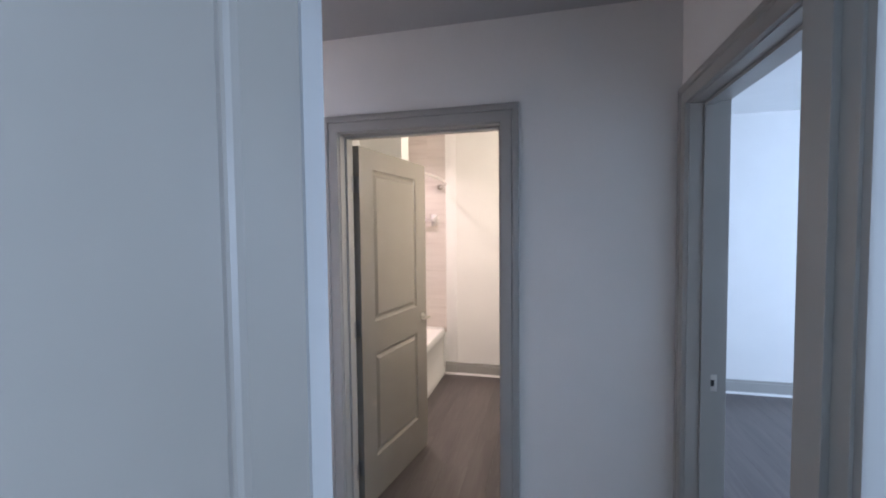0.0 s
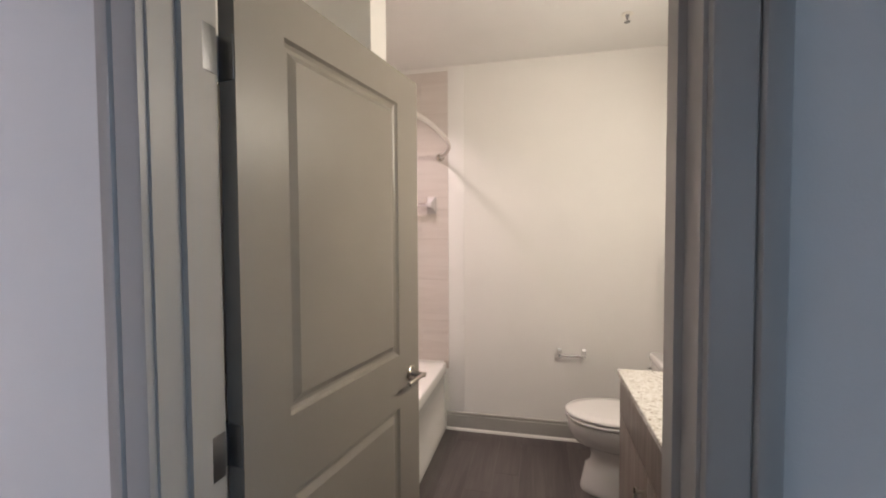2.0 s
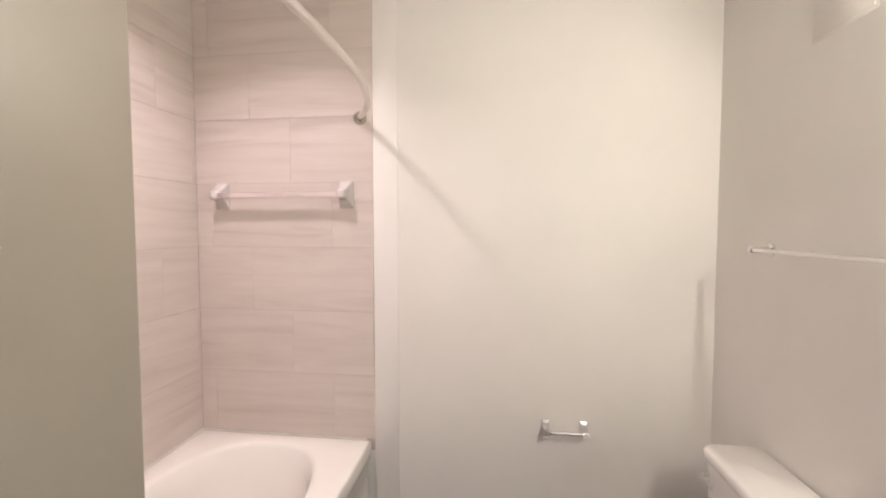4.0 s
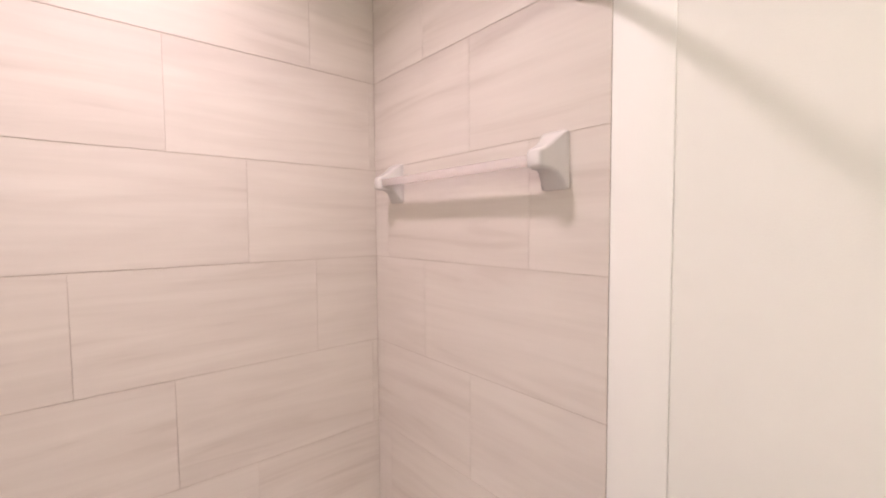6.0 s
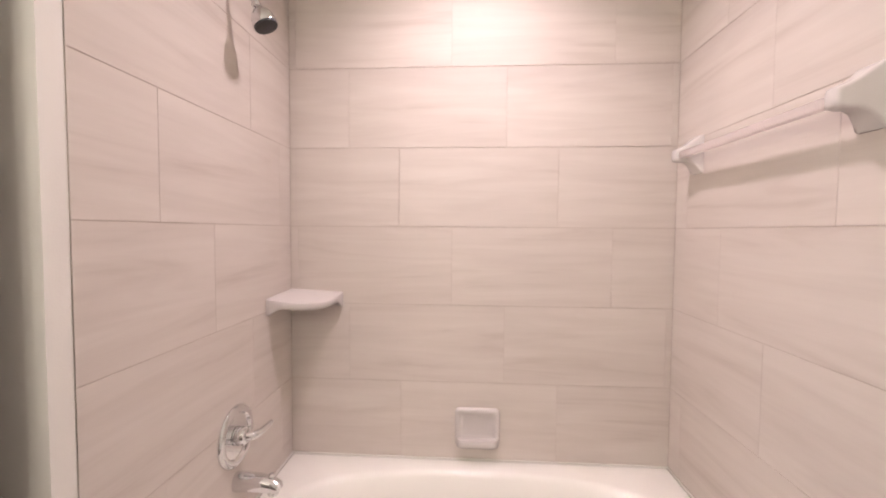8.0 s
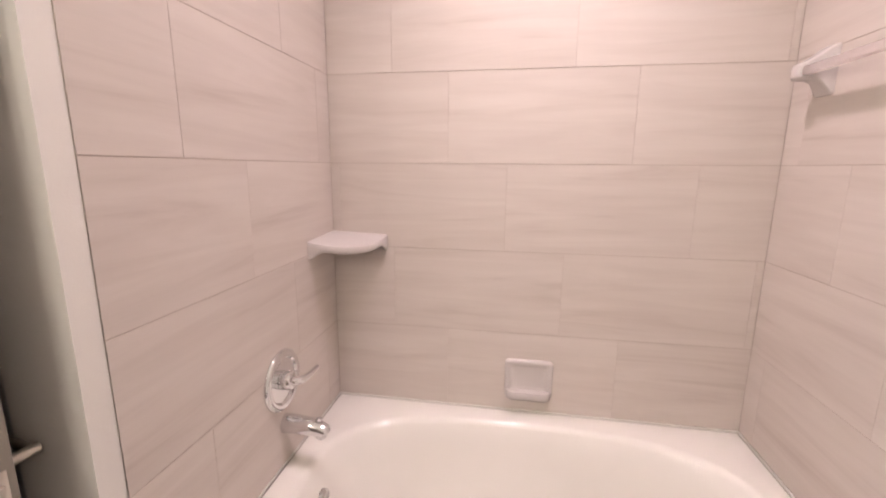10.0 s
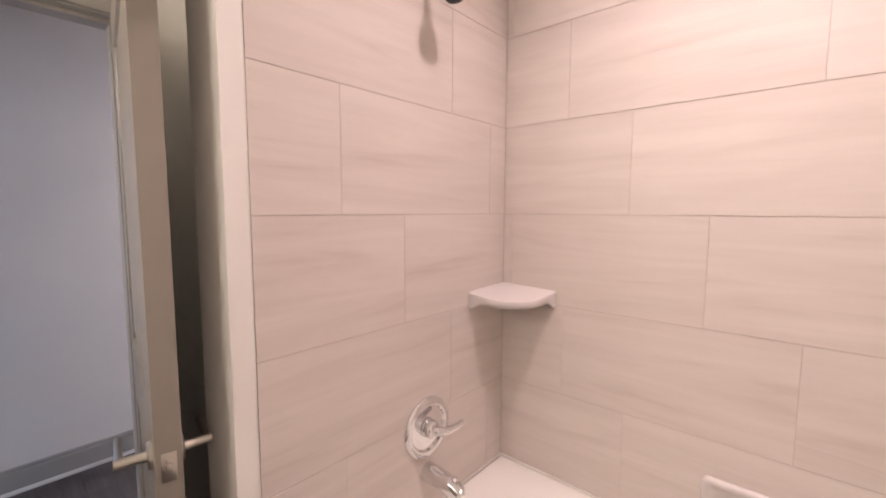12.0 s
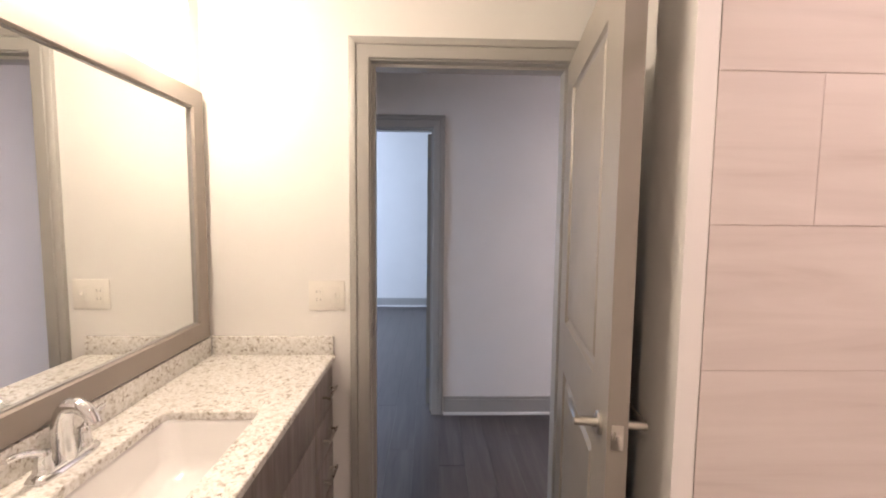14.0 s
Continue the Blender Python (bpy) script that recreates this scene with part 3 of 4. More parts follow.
part("flange", turned((0.425, YL, 2.115), (0, 1, 0), [(0, 0.028), (0.004, 0.028), (0.012, 0.020), (0.016, 0.012)], 28), CHROME, sh)
arm = bezier((0.425, YL + 0.005, 2.115), (0.425, YL + 0.055, 2.122), (0.423, YL + 0.070, 2.098), (0.418, YL + 0.085, 2.062), 12)
part("arm", tube(arm, 0.0105, 16), CHROME, sh)
hd = Vector((0.0, 0.42, -0.9)).normalized()
hp = Vector((0.418, YL + 0.083, 2.066))
part("ball_joint", turned(hp, hd, [(-0.006, 0.008), (0.002, 0.013), (0.010, 0.013), (0.016, 0.010)], 20), CHROME, sh)
part("head", turned(hp + hd * 0.012, hd, [(0, 0.013), (0.010, 0.017), (0.020, 0.026), (0.034, 0.033), (0.054, 0.036), (0.060, 0.035)], 32), CHROME, sh)
part("nozzle_face", turned(hp + hd * 0.0715, hd, [(0, 0.0335), (0.005, 0.033), (0.008, 0.026), (0.008, 0.0)], 32), RUBBER, sh, "dark grey rubber nozzle face")

# mixer valve and spout
mv = thing("shower_valve", (0.413, YL, 0.780), "chrome tub valve with a round plate and a single lever", "tap")
part("escutcheon", turned((0.413, YL, 0.780), (0, 1, 0), [(0, 0.094), (0.005, 0.094), (0.011, 0.089), (0.014, 0.080), (0.012, 0.071), (0.005, 0.066), (0.005, 0.030)], 48), CHROME, mv)
part("sleeve", turned((0.413, YL + 0.006, 0.780), (0, 1, 0), [(0, 0.029), (0.022, 0.027), (0.030, 0.024), (0.034, 0.012), (0.034, 0.0)], 28), CHROME, mv)
lev = bezier((0.413, YL + 0.034, 0.780), (0.413, YL + 0.062, 0.780), (0.388, YL + 0.066, 0.780), (0.353, YL + 0.070, 0.783), 8) + [Vector((0.326, YL + 0.073, 0.788))]
part("lever", tube(lev, [0.014, 0.014, 0.0135, 0.013, 0.012, 0.011, 0.0105, 0.010, 0.0095, 0.007], 14), CHROME, mv)
sp = thing("tub_spout", (0.410, YL, 0.632), "chrome tub spout over the basin with a pull knob", "tap")
spp = [(0.410, YL + 0.001, 0.635), (0.410, YL + 0.03, 0.636), (0.410, YL + 0.075, 0.634), (0.410, YL + 0.110, 0.629), (0.410, YL + 0.132, 0.621), (0.410, YL + 0.138, 0.616)]
part("spout", tube(spp, [0.030, 0.0295, 0.027, 0.0245, 0.021, 0.012], 24), CHROME, sp)
part("nozzle", turned((0.410, YL + 0.116, 0.618), (0, 0, -1), [(0, 0.017), (0.014, 0.017), (0.018, 0.015), (0.018, 0.0)], 20), CHROME, sp)
part("diverter_knob", turned((0.410, YL + 0.112, 0.646), (0, 0, 1), [(0, 0.005), (0.008, 0.005), (0.011, 0.009), (0.018, 0.009), (0.021, 0.004)], 16), CHROME, sp)

# corner shelf
cs = thing("corner_shelf", (0.0, YL, 1.125), "white glazed ceramic corner shelf with a wavy front edge", "shelf")


def shelf_edge(scale, drop, sag=0.0):
    """The plan of the shelf at one depth under its top, which falls a little to the front; sag lowers the ends at the walls into drooping lips."""
    out = [(0.001, YL + 0.001, 1.175 - drop)]
    for i in range(37):
        a = math.pi / 2 * i / 36
        near, front = min(a, math.pi / 2 - a), math.sin(2 * a)
        r = 0.209 * scale * (1 + 0.08 * front ** 2 + 0.008 * math.cos(12 * a))
        z = 1.175 - scale * (0.008 + 0.018 * front) - drop - sag * math.exp(-(near / 0.15) ** 2)
        out.append((0.001 + r * math.cos(a), YL + 0.001 + r * math.sin(a), z))
    return out


shelf_mesh = loft([shelf_edge(0.84, 0.028), shelf_edge(0.91, 0.029, 0.012), shelf_edge(0.95, 0.029, 0.028), shelf_edge(0.975, 0.027, 0.034), shelf_edge(0.994, 0.022, 0.034), shelf_edge(1.0, 0.014, 0.018), shelf_edge(1.0, 0.007), shelf_edge(0.992, 0.002), shelf_edge(0.972, 0.0)], caps=(True, False))
fan = shelf_mesh.verts[:][-38:]
for a, b in zip(fan[1:], fan[2:]):
    shelf_mesh.faces.new((fan[0], a, b))
part("shelf_plate", shelf_mesh, CERAM, cs, smooth=35)

# soap dish
sd = thing("soap_dish", (0.0, 1.611, 0.635), "white glazed ceramic soap dish set in the tiling", "soap dish")


def rrect(y0, y1, z0, z1, x, r, k=5):
    out = []
    for cy, cz, a0 in ((y1 - r, z1 - r, 0), (y0 + r, z1 - r, 90), (y0 + r, z0 + r, 180), (y1 - r, z0 + r, 270)):
        for i in range(k + 1):
            a = radians(a0 + 90 * i / k)
            out.append((x, cy + r * math.cos(a), cz + r * math.sin(a)))
    return out


part("dish_frame", loft([rrect(1.515, 1.690, 0.564, 0.715, 0.0, 0.018), rrect(1.515, 1.690, 0.564, 0.715, 0.006, 0.018), rrect(1.519, 1.686, 0.562, 0.711, 0.012, 0.016), rrect(1.525, 1.680, 0.568, 0.705, 0.014, 0.013), rrect(1.534, 1.671, 0.580, 0.696, 0.012, 0.012), rrect(1.541, 1.664, 0.600, 0.689, 0.006, 0.010), rrect(1.547, 1.658, 0.606, 0.683, 0.004, 0.008)]), CERAM, sd, smooth=60)
part("soap_lip", loft([[(0.008, y, 0.568), (x * 0.8, y, 0.566), (x, y, 0.576), (x + 0.001, y, 0.590), (x * 0.93, y, 0.600), (x * 0.7, y, 0.600), (0.008, y, 0.596)] for y, x in ((1.522, 0.020), (1.529, 0.034), (1.543, 0.043), (1.661, 0.043), (1.675, 0.034), (1.682, 0.020))]), CERAM, sd, smooth=60)

# ceramic towel bar over the tub
tb = thing("shower_towel_bar", (0.45, YF, 1.665), "white ceramic towel bar with flared posts on the tiled wall", "towel bar")
for cx in (0.143, 0.764):
    way = 1 if cx < 0.4 else -1

    def post_ring(y, hw, z0, z1, r):
        return [(x, y, z) for (_, x, z) in rrect(cx - hw, cx + hw, z0, z1, 0, r)]
    part("post", loft([post_ring(YF, 0.034, 1.608, 1.735, 0.008), post_ring(YF - 0.006, 0.034, 1.608, 1.735, 0.008), post_ring(YF - 0.014, 0.031, 1.622, 1.731, 0.008), post_ring(YF - 0.028, 0.026, 1.640, 1.720, 0.009),
                       post_ring(YF - 0.045, 0.022, 1.648, 1.706, 0.009), post_ring(YF - 0.066, 0.020, 1.648, 1.694, 0.009), post_ring(YF - 0.078, 0.018, 1.650, 1.690, 0.009), post_ring(YF - 0.082, 0.013, 1.655, 1.685, 0.008)]), CERAM, tb, smooth=60)
part("bar", box(0.160, 0.748, YF - 0.073, YF - 0.051, 1.659, 1.681, 0.004), ACRYL, tb, "clear acrylic square bar")

# curved curtain rod
rod = thing("shower_rod", (0.83, 1.6, 2.02), "curved satin nickel shower curtain rod between the end walls", "curtain rod")
pts = []
for i in range(41):
    u = i / 40
    y = YL + 0.02 + (YF - YL - 0.04) * u
    pts.append((0.838 + 0.17 * (1 - abs(2 * u - 1) ** 2.6), y, 2.022))
part("rod", tube(pts, 0.0125, 16), ROD, rod)
for y, s in ((YF, -1), (YL, 1)):
    part("flange", turned((0.832, y, 2.022), (0.35, s, 0), [(-0.006, 0.031), (0.010, 0.030), (0.018, 0.026), (0.026, 0.018), (0.040, 0.017)], 28), NICKEL, rod)

# ---- ceiling things ----
rl = thing("recessed_light", (0.50, 1.60, CB), "round recessed lamp with a white ring over the tub", "ceiling light")
part("ring", turned((0.50, 1.60, CB), (0, 0, -1), [(-0.002, 0.092), (0.004, 0.092), (0.008, 0.086), (0.008, 0.068), (0.0, 0.066)], 40), PLATE, rl)
part("lens", turned((0.50, 1.60, CB - 0.0005), (0, 0, -1), [(0, 0.0655), (0.002, 0.0655)], 36), LENS, rl, "lit frosted lens")
spk = thing("sprinkler", (2.02, 1.86, CB), "small brass ceiling sprinkler with a white ring", "sprinkler")
part("ring", turned((2.02, 1.86, CB), (0, 0, -1), [(0, 0.033), (0.003, 0.033), (0.006, 0.028), (0.006, 0.012)], 28), PLATE, spk)
part("stem", turned((2.02, 1.86, CB - 0.004), (0, 0, -1), [(0, 0.011), (0.014, 0.009), (0.020, 0.005), (0.038, 0.004), (0.038, 0.016), (0.041, 0.016)], 20), STEEL, spk)

# ---- vanity ----
VX, VY1 = 1.906, 1.226
van = thing("vanity_cabinet", (2.13, 0.62, 0.0), "dark walnut laminate bathroom vanity with drawers and doors", "cabinet")
part("body", boxes((VX, W, 0.012, 0.030, 0.10, 0.845), (VX, W, VY1 - 0.018, VY1, 0.10, 0.845), (VX, W, 0.030, VY1 - 0.018, 0.10, 0.118), (W - 0.012, W, 0.030, VY1 - 0.018, 0.118, 0.845), (VX, VX + 0.018, 0.030, VY1 - 0.018, 0.118, 0.845)), CABINET, van)
part("plinth", box(VX + 0.06, W, 0.012, VY1, 0.0, 0.10), CABINET, van)


def pull(a, b, parent, out=(-1, 0, 0)):
    a, b, o = Vector(a), Vector(b), Vector(out)
    d = (b - a).normalized()
    bm = tube([a + o * 0.028 - d * 0.012, b + o * 0.028 + d * 0.012], 0.005, 12)
    for p in (a, b):
        tube([p, p + o * 0.028], 0.0045, 10, bm)
    part("handle", bm, NICKEL, parent, "satin nickel bar handle")


def front(name, y0, y1, z0, z1, handle=None):
    f = part(name, box(VX - 0.019, VX - 0.0005, y0, y1, z0, z1, 0.0025), CABINET, van)
    if handle:
        pull(*handle, f)


for z0, z1 in ((0.676, 0.840), (0.510, 0.672), (0.352, 0.506), (0.115, 0.348)):
    zc = (z0 + z1) / 2
    front("drawer_front", 0.018, 0.270, z0, z1, ((VX - 0.019, 0.075, zc), (VX - 0.019, 0.171, zc)))
front("false_front", 0.274, 1.222, 0.676, 0.840)
front("door", 0.274, 0.749, 0.115, 0.672, ((VX - 0.019, 0.712, 0.50), (VX - 0.019, 0.712, 0.596)))
front("door", 0.753, 1.222, 0.115, 0.672, ((VX - 0.019, 0.790, 0.50), (VX - 0.019, 0.790, 0.596)))

# worktop with a cut-out for the sink
SX0, SX1, SY0, SY1 = 1.978, 2.246, 0.512, 0.962
wt = thing("countertop", (2.12, 0.62, 0.835), "speckled cream granite countertop with a low backsplash", "countertop")


def ring_xy(x0, x1, y0, y1, z, r, k=6):
    out = []
    for cx, cy, a0 in ((x1 - r, y1 - r, 0), (x0 + r, y1 - r, 90), (x0 + r, y0 + r, 180), (x1 - r, y0 + r, 270)):
        for i in range(k + 1):
            a = radians(a0 + 90 * i / k)
            out.append((cx + r * math.cos(a), cy + r * math.sin(a), z))
    return out


CX0, CY1, CZ = 1.878, 1.240, 0.87
slab = loft([ring_xy(SX0, SX1, SY0, SY1, CZ - 0.024, 0.022), ring_xy(CX0 + 0.002, W, 0.001, CY1 - 0.002, CZ - 0.024, 0.003), ring_xy(CX0, W, 0.001, CY1, CZ - 0.0215, 0.004), ring_xy(CX0, W, 0.001, CY1, CZ - 0.003, 0.004),
             ring_xy(CX0 + 0.003, W, 0.001, CY1 - 0.003, CZ, 0.003), ring_xy(SX0 - 0.002, SX1 + 0.002, SY0 - 0.002, SY1 + 0.002, CZ, 0.023), ring_xy(SX0, SX1, SY0, SY1, CZ - 0.003, 0.022), ring_xy(SX0, SX1, SY0, SY1, CZ - 0.024, 0.022)], caps=(False, False))
part("slab", slab, GRANITE, wt, smooth=30)
part("backsplash", box(W - 0.020, W - 0.0005, 0.022, CY1 - 0.004, CZ, 0.945, 0.002), GRANITE, wt)
part("side_splash", box(CX0 + 0.004, W - 0.0005, 0.0005, 0.020, CZ, 0.945, 0.002), GRANITE, wt)
sk = thing("sink", (2.11, 0.745, 0.70), "white rectangular undermount china sink", "sink")
part("bowl", loft([ring_xy(SX0 - 0.02, SX1 + 0.02, SY0 - 0.02, SY1 + 0.02, CZ - 0.0255, 0.05), ring_xy(SX0 - 0.004, SX1 + 0.004, SY0 - 0.004, SY1 + 0.004, CZ - 0.0255, 0.045), ring_xy(SX0 + 0.002, SX1 - 0.002, SY0 + 0.002, SY1 - 0.002, CZ - 0.036, 0.045),
                   ring_xy(SX0 + 0.012, SX1 - 0.012, SY0 + 0.014, SY1 - 0.014, CZ - 0.12, 0.05), ring_xy(SX0 + 0.03, SX1 - 0.03, SY0 + 0.035, SY1 - 0.035, CZ - 0.158, 0.06), ring_xy(SX0 + 0.07, SX1 - 0.07, SY0 + 0.09, SY1 - 0.09, CZ - 0.168, 0.06), ring_xy(2.09, 2.13, 0.725, 0.765, CZ - 0.172, 0.019)], caps=(False, True)), CHINA, sk, smooth=60)
part("drain", turned((2.11, 0.745, CZ - 0.172), (0, 0, 1), [(0, 0.022), (0.003, 0.022), (0.005, 0.016), (0.005, 0.0)], 24), CHROME, sk, "chrome drain")

# faucet
FX, FY = 2.312, 0.762
fa = thing("faucet", (FX, FY, CZ), "chrome two-handle faucet with an arched spout", "faucet")
part("base_plate", loft([oval(FX, FY, CZ, 0.027, 0.085, 3.5, 40), oval(FX, FY, CZ + 0.006, 0.027, 0.085, 3.5, 40), oval(FX, FY, CZ + 0.014, 0.022, 0.079, 3.2, 40), oval(FX, FY, CZ + 0.017, 0.012, 0.06, 3, 40)]), CHROME, fa, smooth=60)
spt = bezier((FX, FY, CZ + 0.012), (FX + 0.008, FY, CZ + 0.090), (FX + 0.004, FY, CZ + 0.140), (FX - 0.030, FY, CZ + 0.136), 10)
spt += bezier((FX - 0.030, FY, CZ + 0.136), (FX - 0.052, FY, CZ + 0.132), (FX - 0.064, FY, CZ + 0.116), (FX - 0.068, FY, CZ + 0.096), 8)[1:]
part("spout", tube(spt, [0.0235, 0.0225, 0.0215, 0.0207, 0.02, 0.0194, 0.0188, 0.0182, 0.0177, 0.0172, 0.0168, 0.0164, 0.016, 0.0156, 0.0152, 0.0148, 0.0145, 0.0143, 0.014], 20), CHROME, fa)
for s in (-1, 1):
    hy = FY + s * 0.052
    part("handle_stem", turned((FX, hy, CZ + 0.012), (0, 0, 1), [(0, 0.020), (0.012, 0.018), (0.030, 0.014), (0.040, 0.015), (0.048, 0.012), (0.052, 0.0)], 22), CHROME, fa)
    hl = bezier((FX, hy, CZ + 0.052), (FX + 0.002, hy + s * 0.022, CZ + 0.070), (FX + 0.004, hy + s * 0.045, CZ + 0.080), (FX + 0.006, hy + s * 0.072, CZ + 0.078), 8)
    part("handle", tube(hl, [0.009, 0.009, 0.0085, 0.008, 0.0075, 0.007, 0.007, 0.0075, 0.006], 12), CHROME, fa)

# mirror
MY0, MY1, MZ0, MZ1, MF = 0.036, 1.186, 0.952, 1.893, 0.072
mi = thing("mirror", (W, 0.61, MZ0), "large mirror in a flat dark taupe wooden frame", "mirror")
FR = [(0.0, 0.0), (0.0, 0.022), (0.003, 0.025), (MF - 0.006, 0.025), (MF - 0.002, 0.020), (MF, 0.012), (MF, 0.0)]


def mirror_rail(c0, c1, inward):
    iv = Vector((0, *inward))
    al = Vector(c1) - Vector(c0)
    al.normalize()
    return loft([[Vector(c) + iv * d + al * (d * sg) + Vector((-h, 0, 0)) for d, h in FR] for c, sg in ((c0, 1), (c1, -1))])


WX = W - 0.0005
for c0, c1, inw in (((WX, MY0, MZ0), (WX, MY1, MZ0), (0, 1)), ((WX, MY0, MZ1), (WX, MY1, MZ1), (0, -1)), ((WX, MY0, MZ0), (WX, MY0, MZ1), (1, 0)), ((WX, MY1, MZ0), (WX, MY1, MZ1), (-1, 0))):
    part("frame_rail", mirror_rail(c0, c1, inw), FRAMEM, mi, smooth=25)
y0, y1, z0, z1 = MY0 + MF, MY1 - MF, MZ0 + MF, MZ1 - MF
part("bead", boxes((W - 0.0175, W - 0.0105, y0 - 0.003, y0 + 0.003, z0, z1), (W - 0.0175, W - 0.0105, y1 - 0.003, y1 + 0.003, z0, z1), (W - 0.0175, W - 0.0105, y0, y1, z0 - 0.003, z0 + 0.003), (W - 0.0175, W - 0.0105, y0, y1, z1 - 0.003, z1 + 0.003)), SILVER, mi, "thin silver bead inside the frame")
part("glass", box(W - 0.011, W - 0.008, y0 - 0.001, y1 + 0.001, z0 - 0.001, z1 + 0.001), MIRROR, mi, "clear mirror glass", smooth=0)

# vanity light
vl = thing("vanity_light", (W, 0.632, 2.2), "bath bar light with four lit white glass shades", "wall light")
part("back_plate", box(W - 0.018, W - 0.0005, 0.235, 1.075, 2.155, 2.215, 0.006), NICKEL, vl)
for sy in SHADES_Y:
    part("arm", tube(bezier((W - 0.018, sy, 2.185), (W - 0.04, sy, 2.20), (2.318, sy, 2.20), (2.318, sy, 2.135), 10), 0.007, 12), NICKEL, vl)
    part("cap", turned((2.318, sy, 2.145), (0, 0, -1), [(0, 0.010), (0.004, 0.024), (0.026, 0.028), (0.028, 0.026)], 28), NICKEL, vl)
    sh_ = part("shade", turned((2.318, sy, 2.119), (0, 0, -1), [(0, 0.026), (0.003, 0.040), (0.008, 0.0455), (0.136, 0.0470), (0.139, 0.0460), (0.139, 0.0435), (0.010, 0.0420), (0.005, 0.026)], 36), OPAL, vl, "lit white opal glass shade", smooth=50)
    sh_.visible_shadow = False

# wall box, switch plate
wb = thing("chime_box", (W, 1.72, 2.06), "plain wall-coloured chime box high on the wall", "chime")
part("cover", box(W - 0.0035, W - 0.0012, 1.625, 1.825, 2.065, 2.325, 0.001, 2), WALL, wb)
part("backplate", box(W - 0.0016, W - 0.0003, 1.615, 1.835, 2.055, 2.335, 0.0005), WALL, wb)
swp = thing("switch_plate", (1.908, 0.0, 1.112), "white double plate with an outlet and a switch", "switch")
part("plate", box(1.836, 1.980, 0.0004, 0.006, 1.052, 1.172, 0.002), PLATE, swp)
part("outlet", box(1.924, 1.958, 0.006, 0.009, 1.078, 1.146, 0.001), PLATE, swp)
for z in (1.096, 1.128):
    # dark pads drawn for the shade in the outlet's slots
    part("slot_shade", boxes((1.933, 1.9345, 0.009, 0.0094, z - 0.005, z + 0.005), (1.947, 1.9485, 0.009, 0.0094, z - 0.005, z + 0.005)), DARK, swp)
part("toggle_plate", box(1.858, 1.892, 0.006, 0.009, 1.078, 1.146, 0.001), PLATE, swp)
part("toggle", box(1.870, 1.880, 0.009, 0.020, 1.108, 1.122, 0.002), PLATE, swp)

# towel bar and paper holder
bar = thing("towel_bar", (W, 1.69, 1.44), "chrome towel bar on the wall above the toilet", "towel bar")
part("rail", tube([(W - 0.062, 1.392, 1.44), (W - 0.062, 1.992, 1.44)], 0.0065, 16), CHROME, bar)
for y in (1.40, 1.984):
    part("post", turned((W, y, 1.44), (-1, 0, 0), [(0, 0.022), (0.006, 0.022), (0.012, 0.012), (0.05, 0.010), (0.066, 0.012), (0.072, 0.008)], 24), CHROME, bar)
ph = thing("paper_holder", (1.767, YF + 0.006, 0.625), "empty chrome toilet paper holder on the far wall", "paper holder")
part("roller", tube([(1.69, YF - 0.056, 0.618), (1.845, YF - 0.056, 0.618)], [0.0085, 0.0085], 16), CHROME, ph)
for x in (1.685, 1.850):
    part("post", loft([[(x + dx, y, z0 + dz) for dx, dz in ((-0.016, -0.02), (0.016, -0.02), (0.016, 0.02), (-0.016, 0.02))] for y, z0 in ((YF + 0.0055, 0.634), (YF - 0.003, 0.634))]
                      + [[(x + 0.5 * dx, y, z0 + 0.5 * dz) for dx, dz in ((-0.02, -0.022), (0.02, -0.022), (0.02, 0.022), (-0.02, 0.022))] for y, z0 in ((YF - 0.012, 0.630), (YF - 0.048, 0.622), (YF - 0.066, 0.618))]), CHROME, ph)

# ---- toilet ----
TY = 1.788
to = thing("toilet", (2.05, TY, 0.0), "white china toilet with the lid closed", "toilet")


def egg(x0, x1, half, z, k=56, sharp=1.0):
    """A ring with a round front at x0 and a squarer back at x1."""
    out = []
    cx = x0 + (x1 - x0) * 0.56
    for i in range(k):
        t = 2 * math.pi * i / k
        c, s = math.cos(t), math.sin(t)
        if c < 0:
            out.append((cx + (cx - x0) * c, TY + half * s, z))
        else:
            out.append((cx + (x1 - cx) * abs(c) ** 0.6, TY + half * math.copysign(abs(s) ** 0.75, s), z))
    return out


part("bowl", loft([egg(1.800, 2.27, 0.118, 0.262), egg(1.752, 2.268, 0.146, 0.282), egg(1.728, 2.26, 0.162, 0.312), egg(1.714, 2.24, 0.174, 0.345), egg(1.706, 2.22, 0.182, 0.380), egg(1.703, 2.20, 0.184, 0.3985), egg(1.705, 2.20, 0.183, 0.4099), egg(1.73, 2.18, 0.165, 0.4130)]), CHINA, to, smooth=60)
part("pedestal", loft([egg(1.782, 2.36, 0.124, 0.0), egg(1.778, 2.36, 0.127, 0.010), egg(1.780, 2.358, 0.125, 0.030), egg(1.796, 2.352, 0.117, 0.10), egg(1.806, 2.345, 0.112, 0.150), egg(1.832, 2.340, 0.104, 0.168), egg(1.838, 2.33, 0.104, 0.21), egg(1.826, 2.30, 0.108, 0.245), egg(1.802, 2.272, 0.116, 0.2615)]), CHINA, to, smooth=60)
part("seat", loft([egg(1.704, 2.165, 0.183, 0.4180), egg(1.694, 2.170, 0.189, 0.4225), egg(1.693, 2.170, 0.190, 0.4300), egg(1.700, 2.166, 0.185, 0.4345)]), CHINA, to, smooth=60)
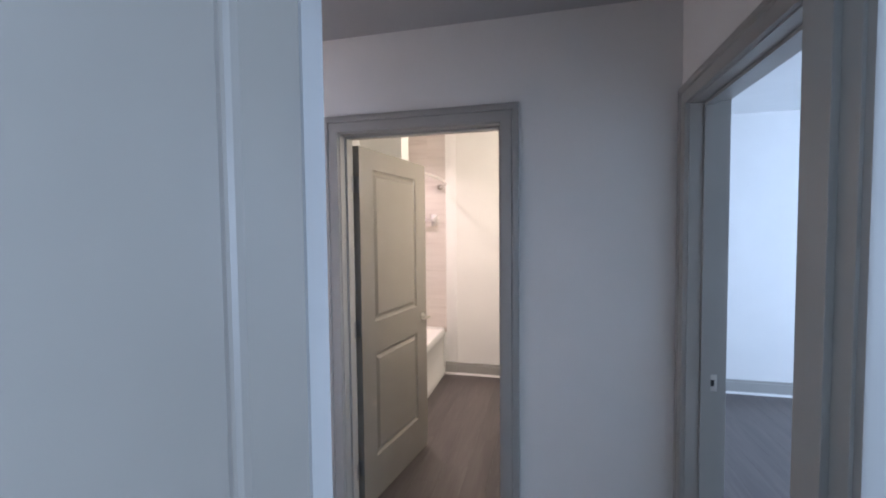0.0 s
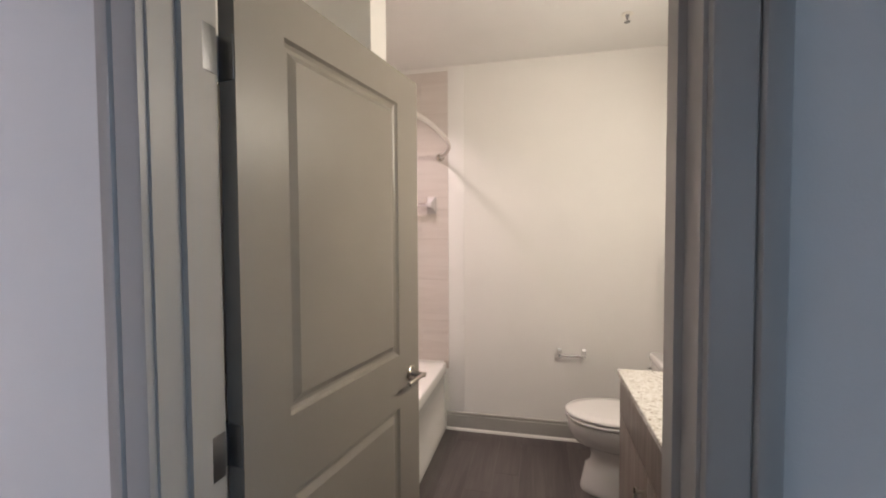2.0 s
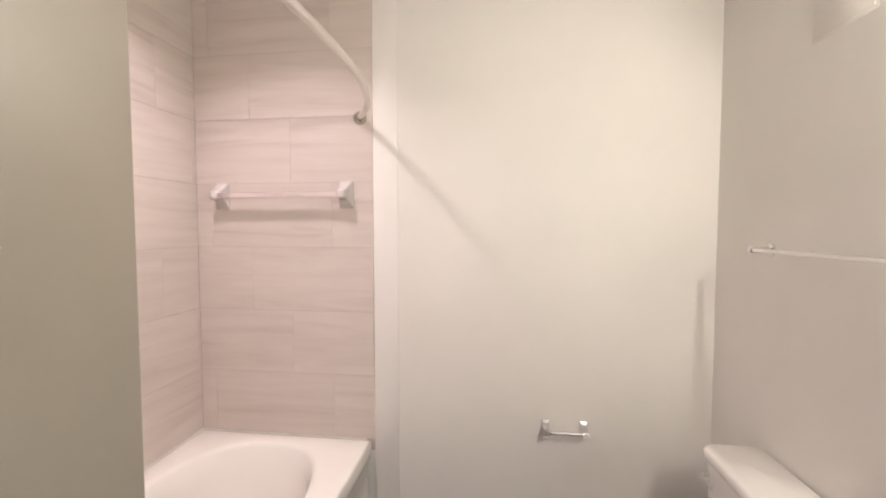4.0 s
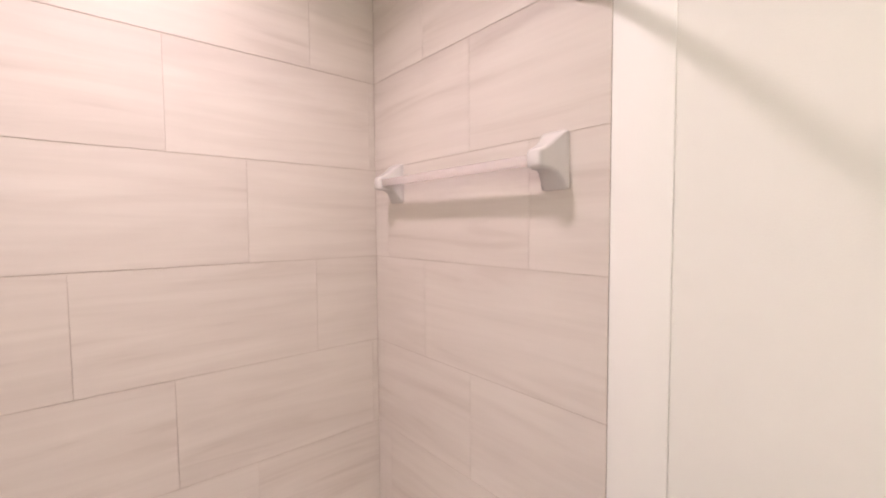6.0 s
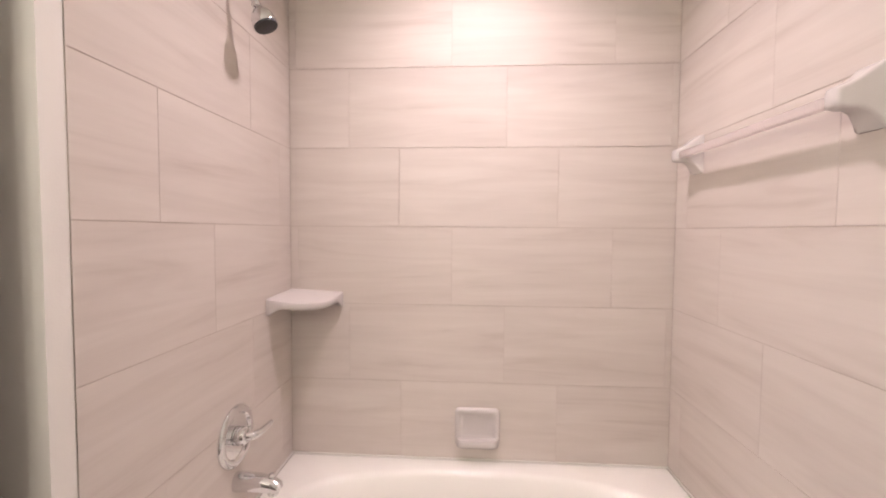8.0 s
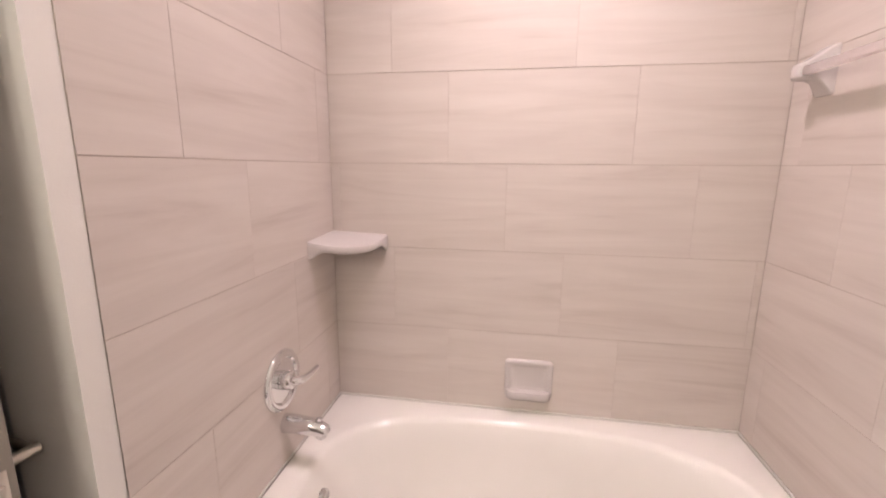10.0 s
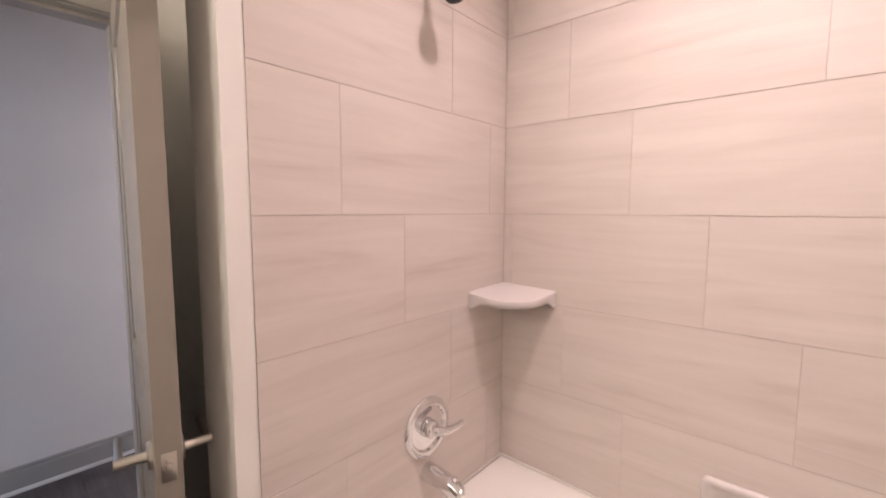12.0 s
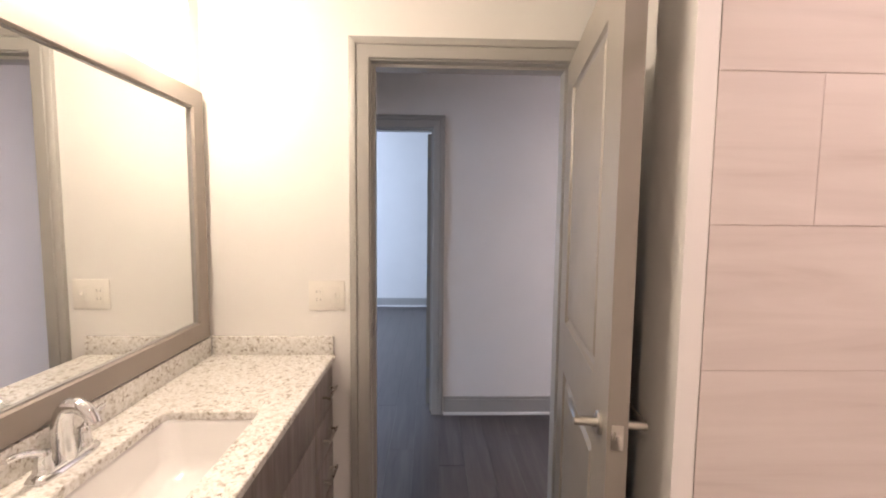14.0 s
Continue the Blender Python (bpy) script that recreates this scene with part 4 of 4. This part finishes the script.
part("lid", loft([egg(1.704, 2.175, 0.183, 0.4400), egg(1.693, 2.178, 0.189, 0.4440), egg(1.692, 2.178, 0.190, 0.4530), egg(1.702, 2.172, 0.182, 0.4620), egg(1.76, 2.13, 0.135, 0.4660), egg(1.88, 2.03, 0.04, 0.4670)]), CHINA, to, smooth=60)
for by in (-0.0925, 0.0925):
    for bz in (0.4125, 0.4342):
        part("bumper", box(1.76, 1.79, TY + by - 0.0075, TY + by + 0.0075, bz, bz + 0.006, 0.001), CHINA, to)
for s in (-1, 1):
    part("lid_hinge", tube([(2.172, TY + s * 0.075 - 0.02, 0.44), (2.172, TY + s * 0.075 + 0.02, 0.44)], 0.011, 14), CHINA, to)
part("tank", loft([ring_xy(2.205, W - 0.012, TY - 0.185, TY + 0.185, 0.385, 0.03), ring_xy(2.200, W - 0.012, TY - 0.192, TY + 0.192, 0.42, 0.035), ring_xy(2.192, W - 0.010, TY - 0.205, TY + 0.205, 0.71, 0.04)]), CHINA, to, smooth=60)
part("tank_lid", loft([ring_xy(2.186, W - 0.006, TY - 0.212, TY + 0.212, 0.712, 0.04), ring_xy(2.182, W - 0.005, TY - 0.216, TY + 0.216, 0.720, 0.042), ring_xy(2.182, W - 0.005, TY - 0.216, TY + 0.216, 0.742, 0.042), ring_xy(2.190, W - 0.008, TY - 0.208, TY + 0.208, 0.751, 0.04)]), CHINA, to, smooth=60)
fl = part("flush_lever", tube([(2.196, TY + 0.165, 0.665), (2.170, TY + 0.165, 0.665), (2.166, TY + 0.15, 0.664), (2.166, TY + 0.09, 0.660)], [0.009, 0.008, 0.006, 0.005], 12), CHROME, to, "chrome flush lever")

# ---- tiles ----
TH, TL, GAP = 0.305, 0.610, 0.0025


def grout_bed(name, bm):
    ob = structure(name, bm, GROUT, "recessed sandy grout behind the wall tiles", "grout")
    BASE[ob.name] = Vector((0, 0, 0))
    return ob


bed_back = bpy.data.objects["wall_bath_back"]
bed_far = grout_bed("tiling_far", box(0.0, 0.8905, YF + 0.0014, YF + 0.0055, RIM - 0.05, 2.646))
bed_wing = grout_bed("tiling_wing", box(0.0, 0.9215, YL - 0.003, YL - 0.0014, RIM - 0.05, 2.646))
MESHES = {}


def tile_mesh(length):
    key = round(length, 3)
    if key not in MESHES:
        MESHES[key] = finish("tile", box(-key / 2, key / 2, -0.004, 0.004, -TH / 2 + GAP / 2, TH / 2 - GAP / 2, 0.0005, 1), TILE, 0)
    return MESHES[key]


def tile_row(parent, joints, u0, u1, z, put, turn):
    first = joints[0]
    while first > u0:
        first -= TL
    cuts, u = [u0], first
    while u < u1 - 0.018:
        if u > u0 + 0.004:
            cuts.append(u)
        u += TL
    cuts.append(u1)
    for a, b in zip(cuts, cuts[1:]):
        ob = new("tile", tile_mesh(b - a - 0.0010))
        ob.matrix_world = put((a + b) / 2, z) @ pose(0, 0, 0, 0, 0, turn)
        ob.parent = parent


Z0 = 0.51
for row in range(7):
    z = Z0 + TH * (row + 0.5)
    tile_row(bed_back, ((1.298,), (1.092,), (1.496,), (1.290,), (1.092,), (1.490,), (1.290,))[row], YL + 0.0004, YF - 0.0004, z, lambda u, zz: pose(-0.004, u, zz), 90)
    tile_row(bed_far, ((0.690,), (0.488,), (0.285,), (0.690,), (0.488,), (0.285,), (0.690,))[row], 0.0003, 0.891, z, lambda u, zz: pose(u, YF + 0.004, zz), 0)
    tile_row(bed_wing, ((0.705,), (0.298,), (0.500,), (0.705,), (0.298,), (0.500,), (0.705,))[row], 0.0003, 0.922, z, lambda u, zz: pose(u, YL - 0.004, zz), 0)

# ---- floor planks ----
floor = bpy.data.objects["floor"]
PW, PL = 0.152, 1.22
plank_me = {}


def plank(x, y0, y1):
    key = round(y1 - y0, 2)
    if key not in plank_me:
        plank_me[key] = finish("plank", box(-PW / 2 + 0.0003, PW / 2 - 0.0003, -key / 2 + 0.0003, key / 2 - 0.0003, -0.006, 0.0, 0.0004, 1), PLANK, 0)
    ob = new("plank", plank_me[key])
    ob.location = (x, (y0 + y1) / 2, 0)
    ob.parent = floor


rng = random.Random(7)
rest = bmesh.new()


def run_planks(x0, x1, y0, y1, near):
    x = x0 + PW / 2
    while x < x1 + PW / 2:
        y = y0 - rng.uniform(0, PL)
        while y < y1:
            a, b = max(y, y0), min(y + PL, y1)
            if b - a > 0.01:
                b = a + round(b - a, 2)
                if near:
                    plank(x, a, b)
                else:
                    v = [rest.verts.new((px, py, 0.0)) for px, py in ((x - PW / 2 + 0.0004, a), (x + PW / 2 - 0.0004, a), (x + PW / 2 - 0.0004, b - 0.0008), (x - PW / 2 + 0.0004, b - 0.0008))]
                    rest.faces.new(v)
            y += PL
        x += PW


run_planks(0.52, 2.50, HY0, YF, True)
run_planks(2.50, 7.05, HY0, 4.2, False)
run_planks(-3.1, 0.50, HY0, 4.1, False)
run_planks(-1.6, 5.1, -4.95, HY0, False)
far_planks = new("plank_field", finish("plank_field", rest, PLANK, 0))
far_planks.parent = floor
tagged(far_planks, "dark brown wood planks of the other rooms", kind="stuff")
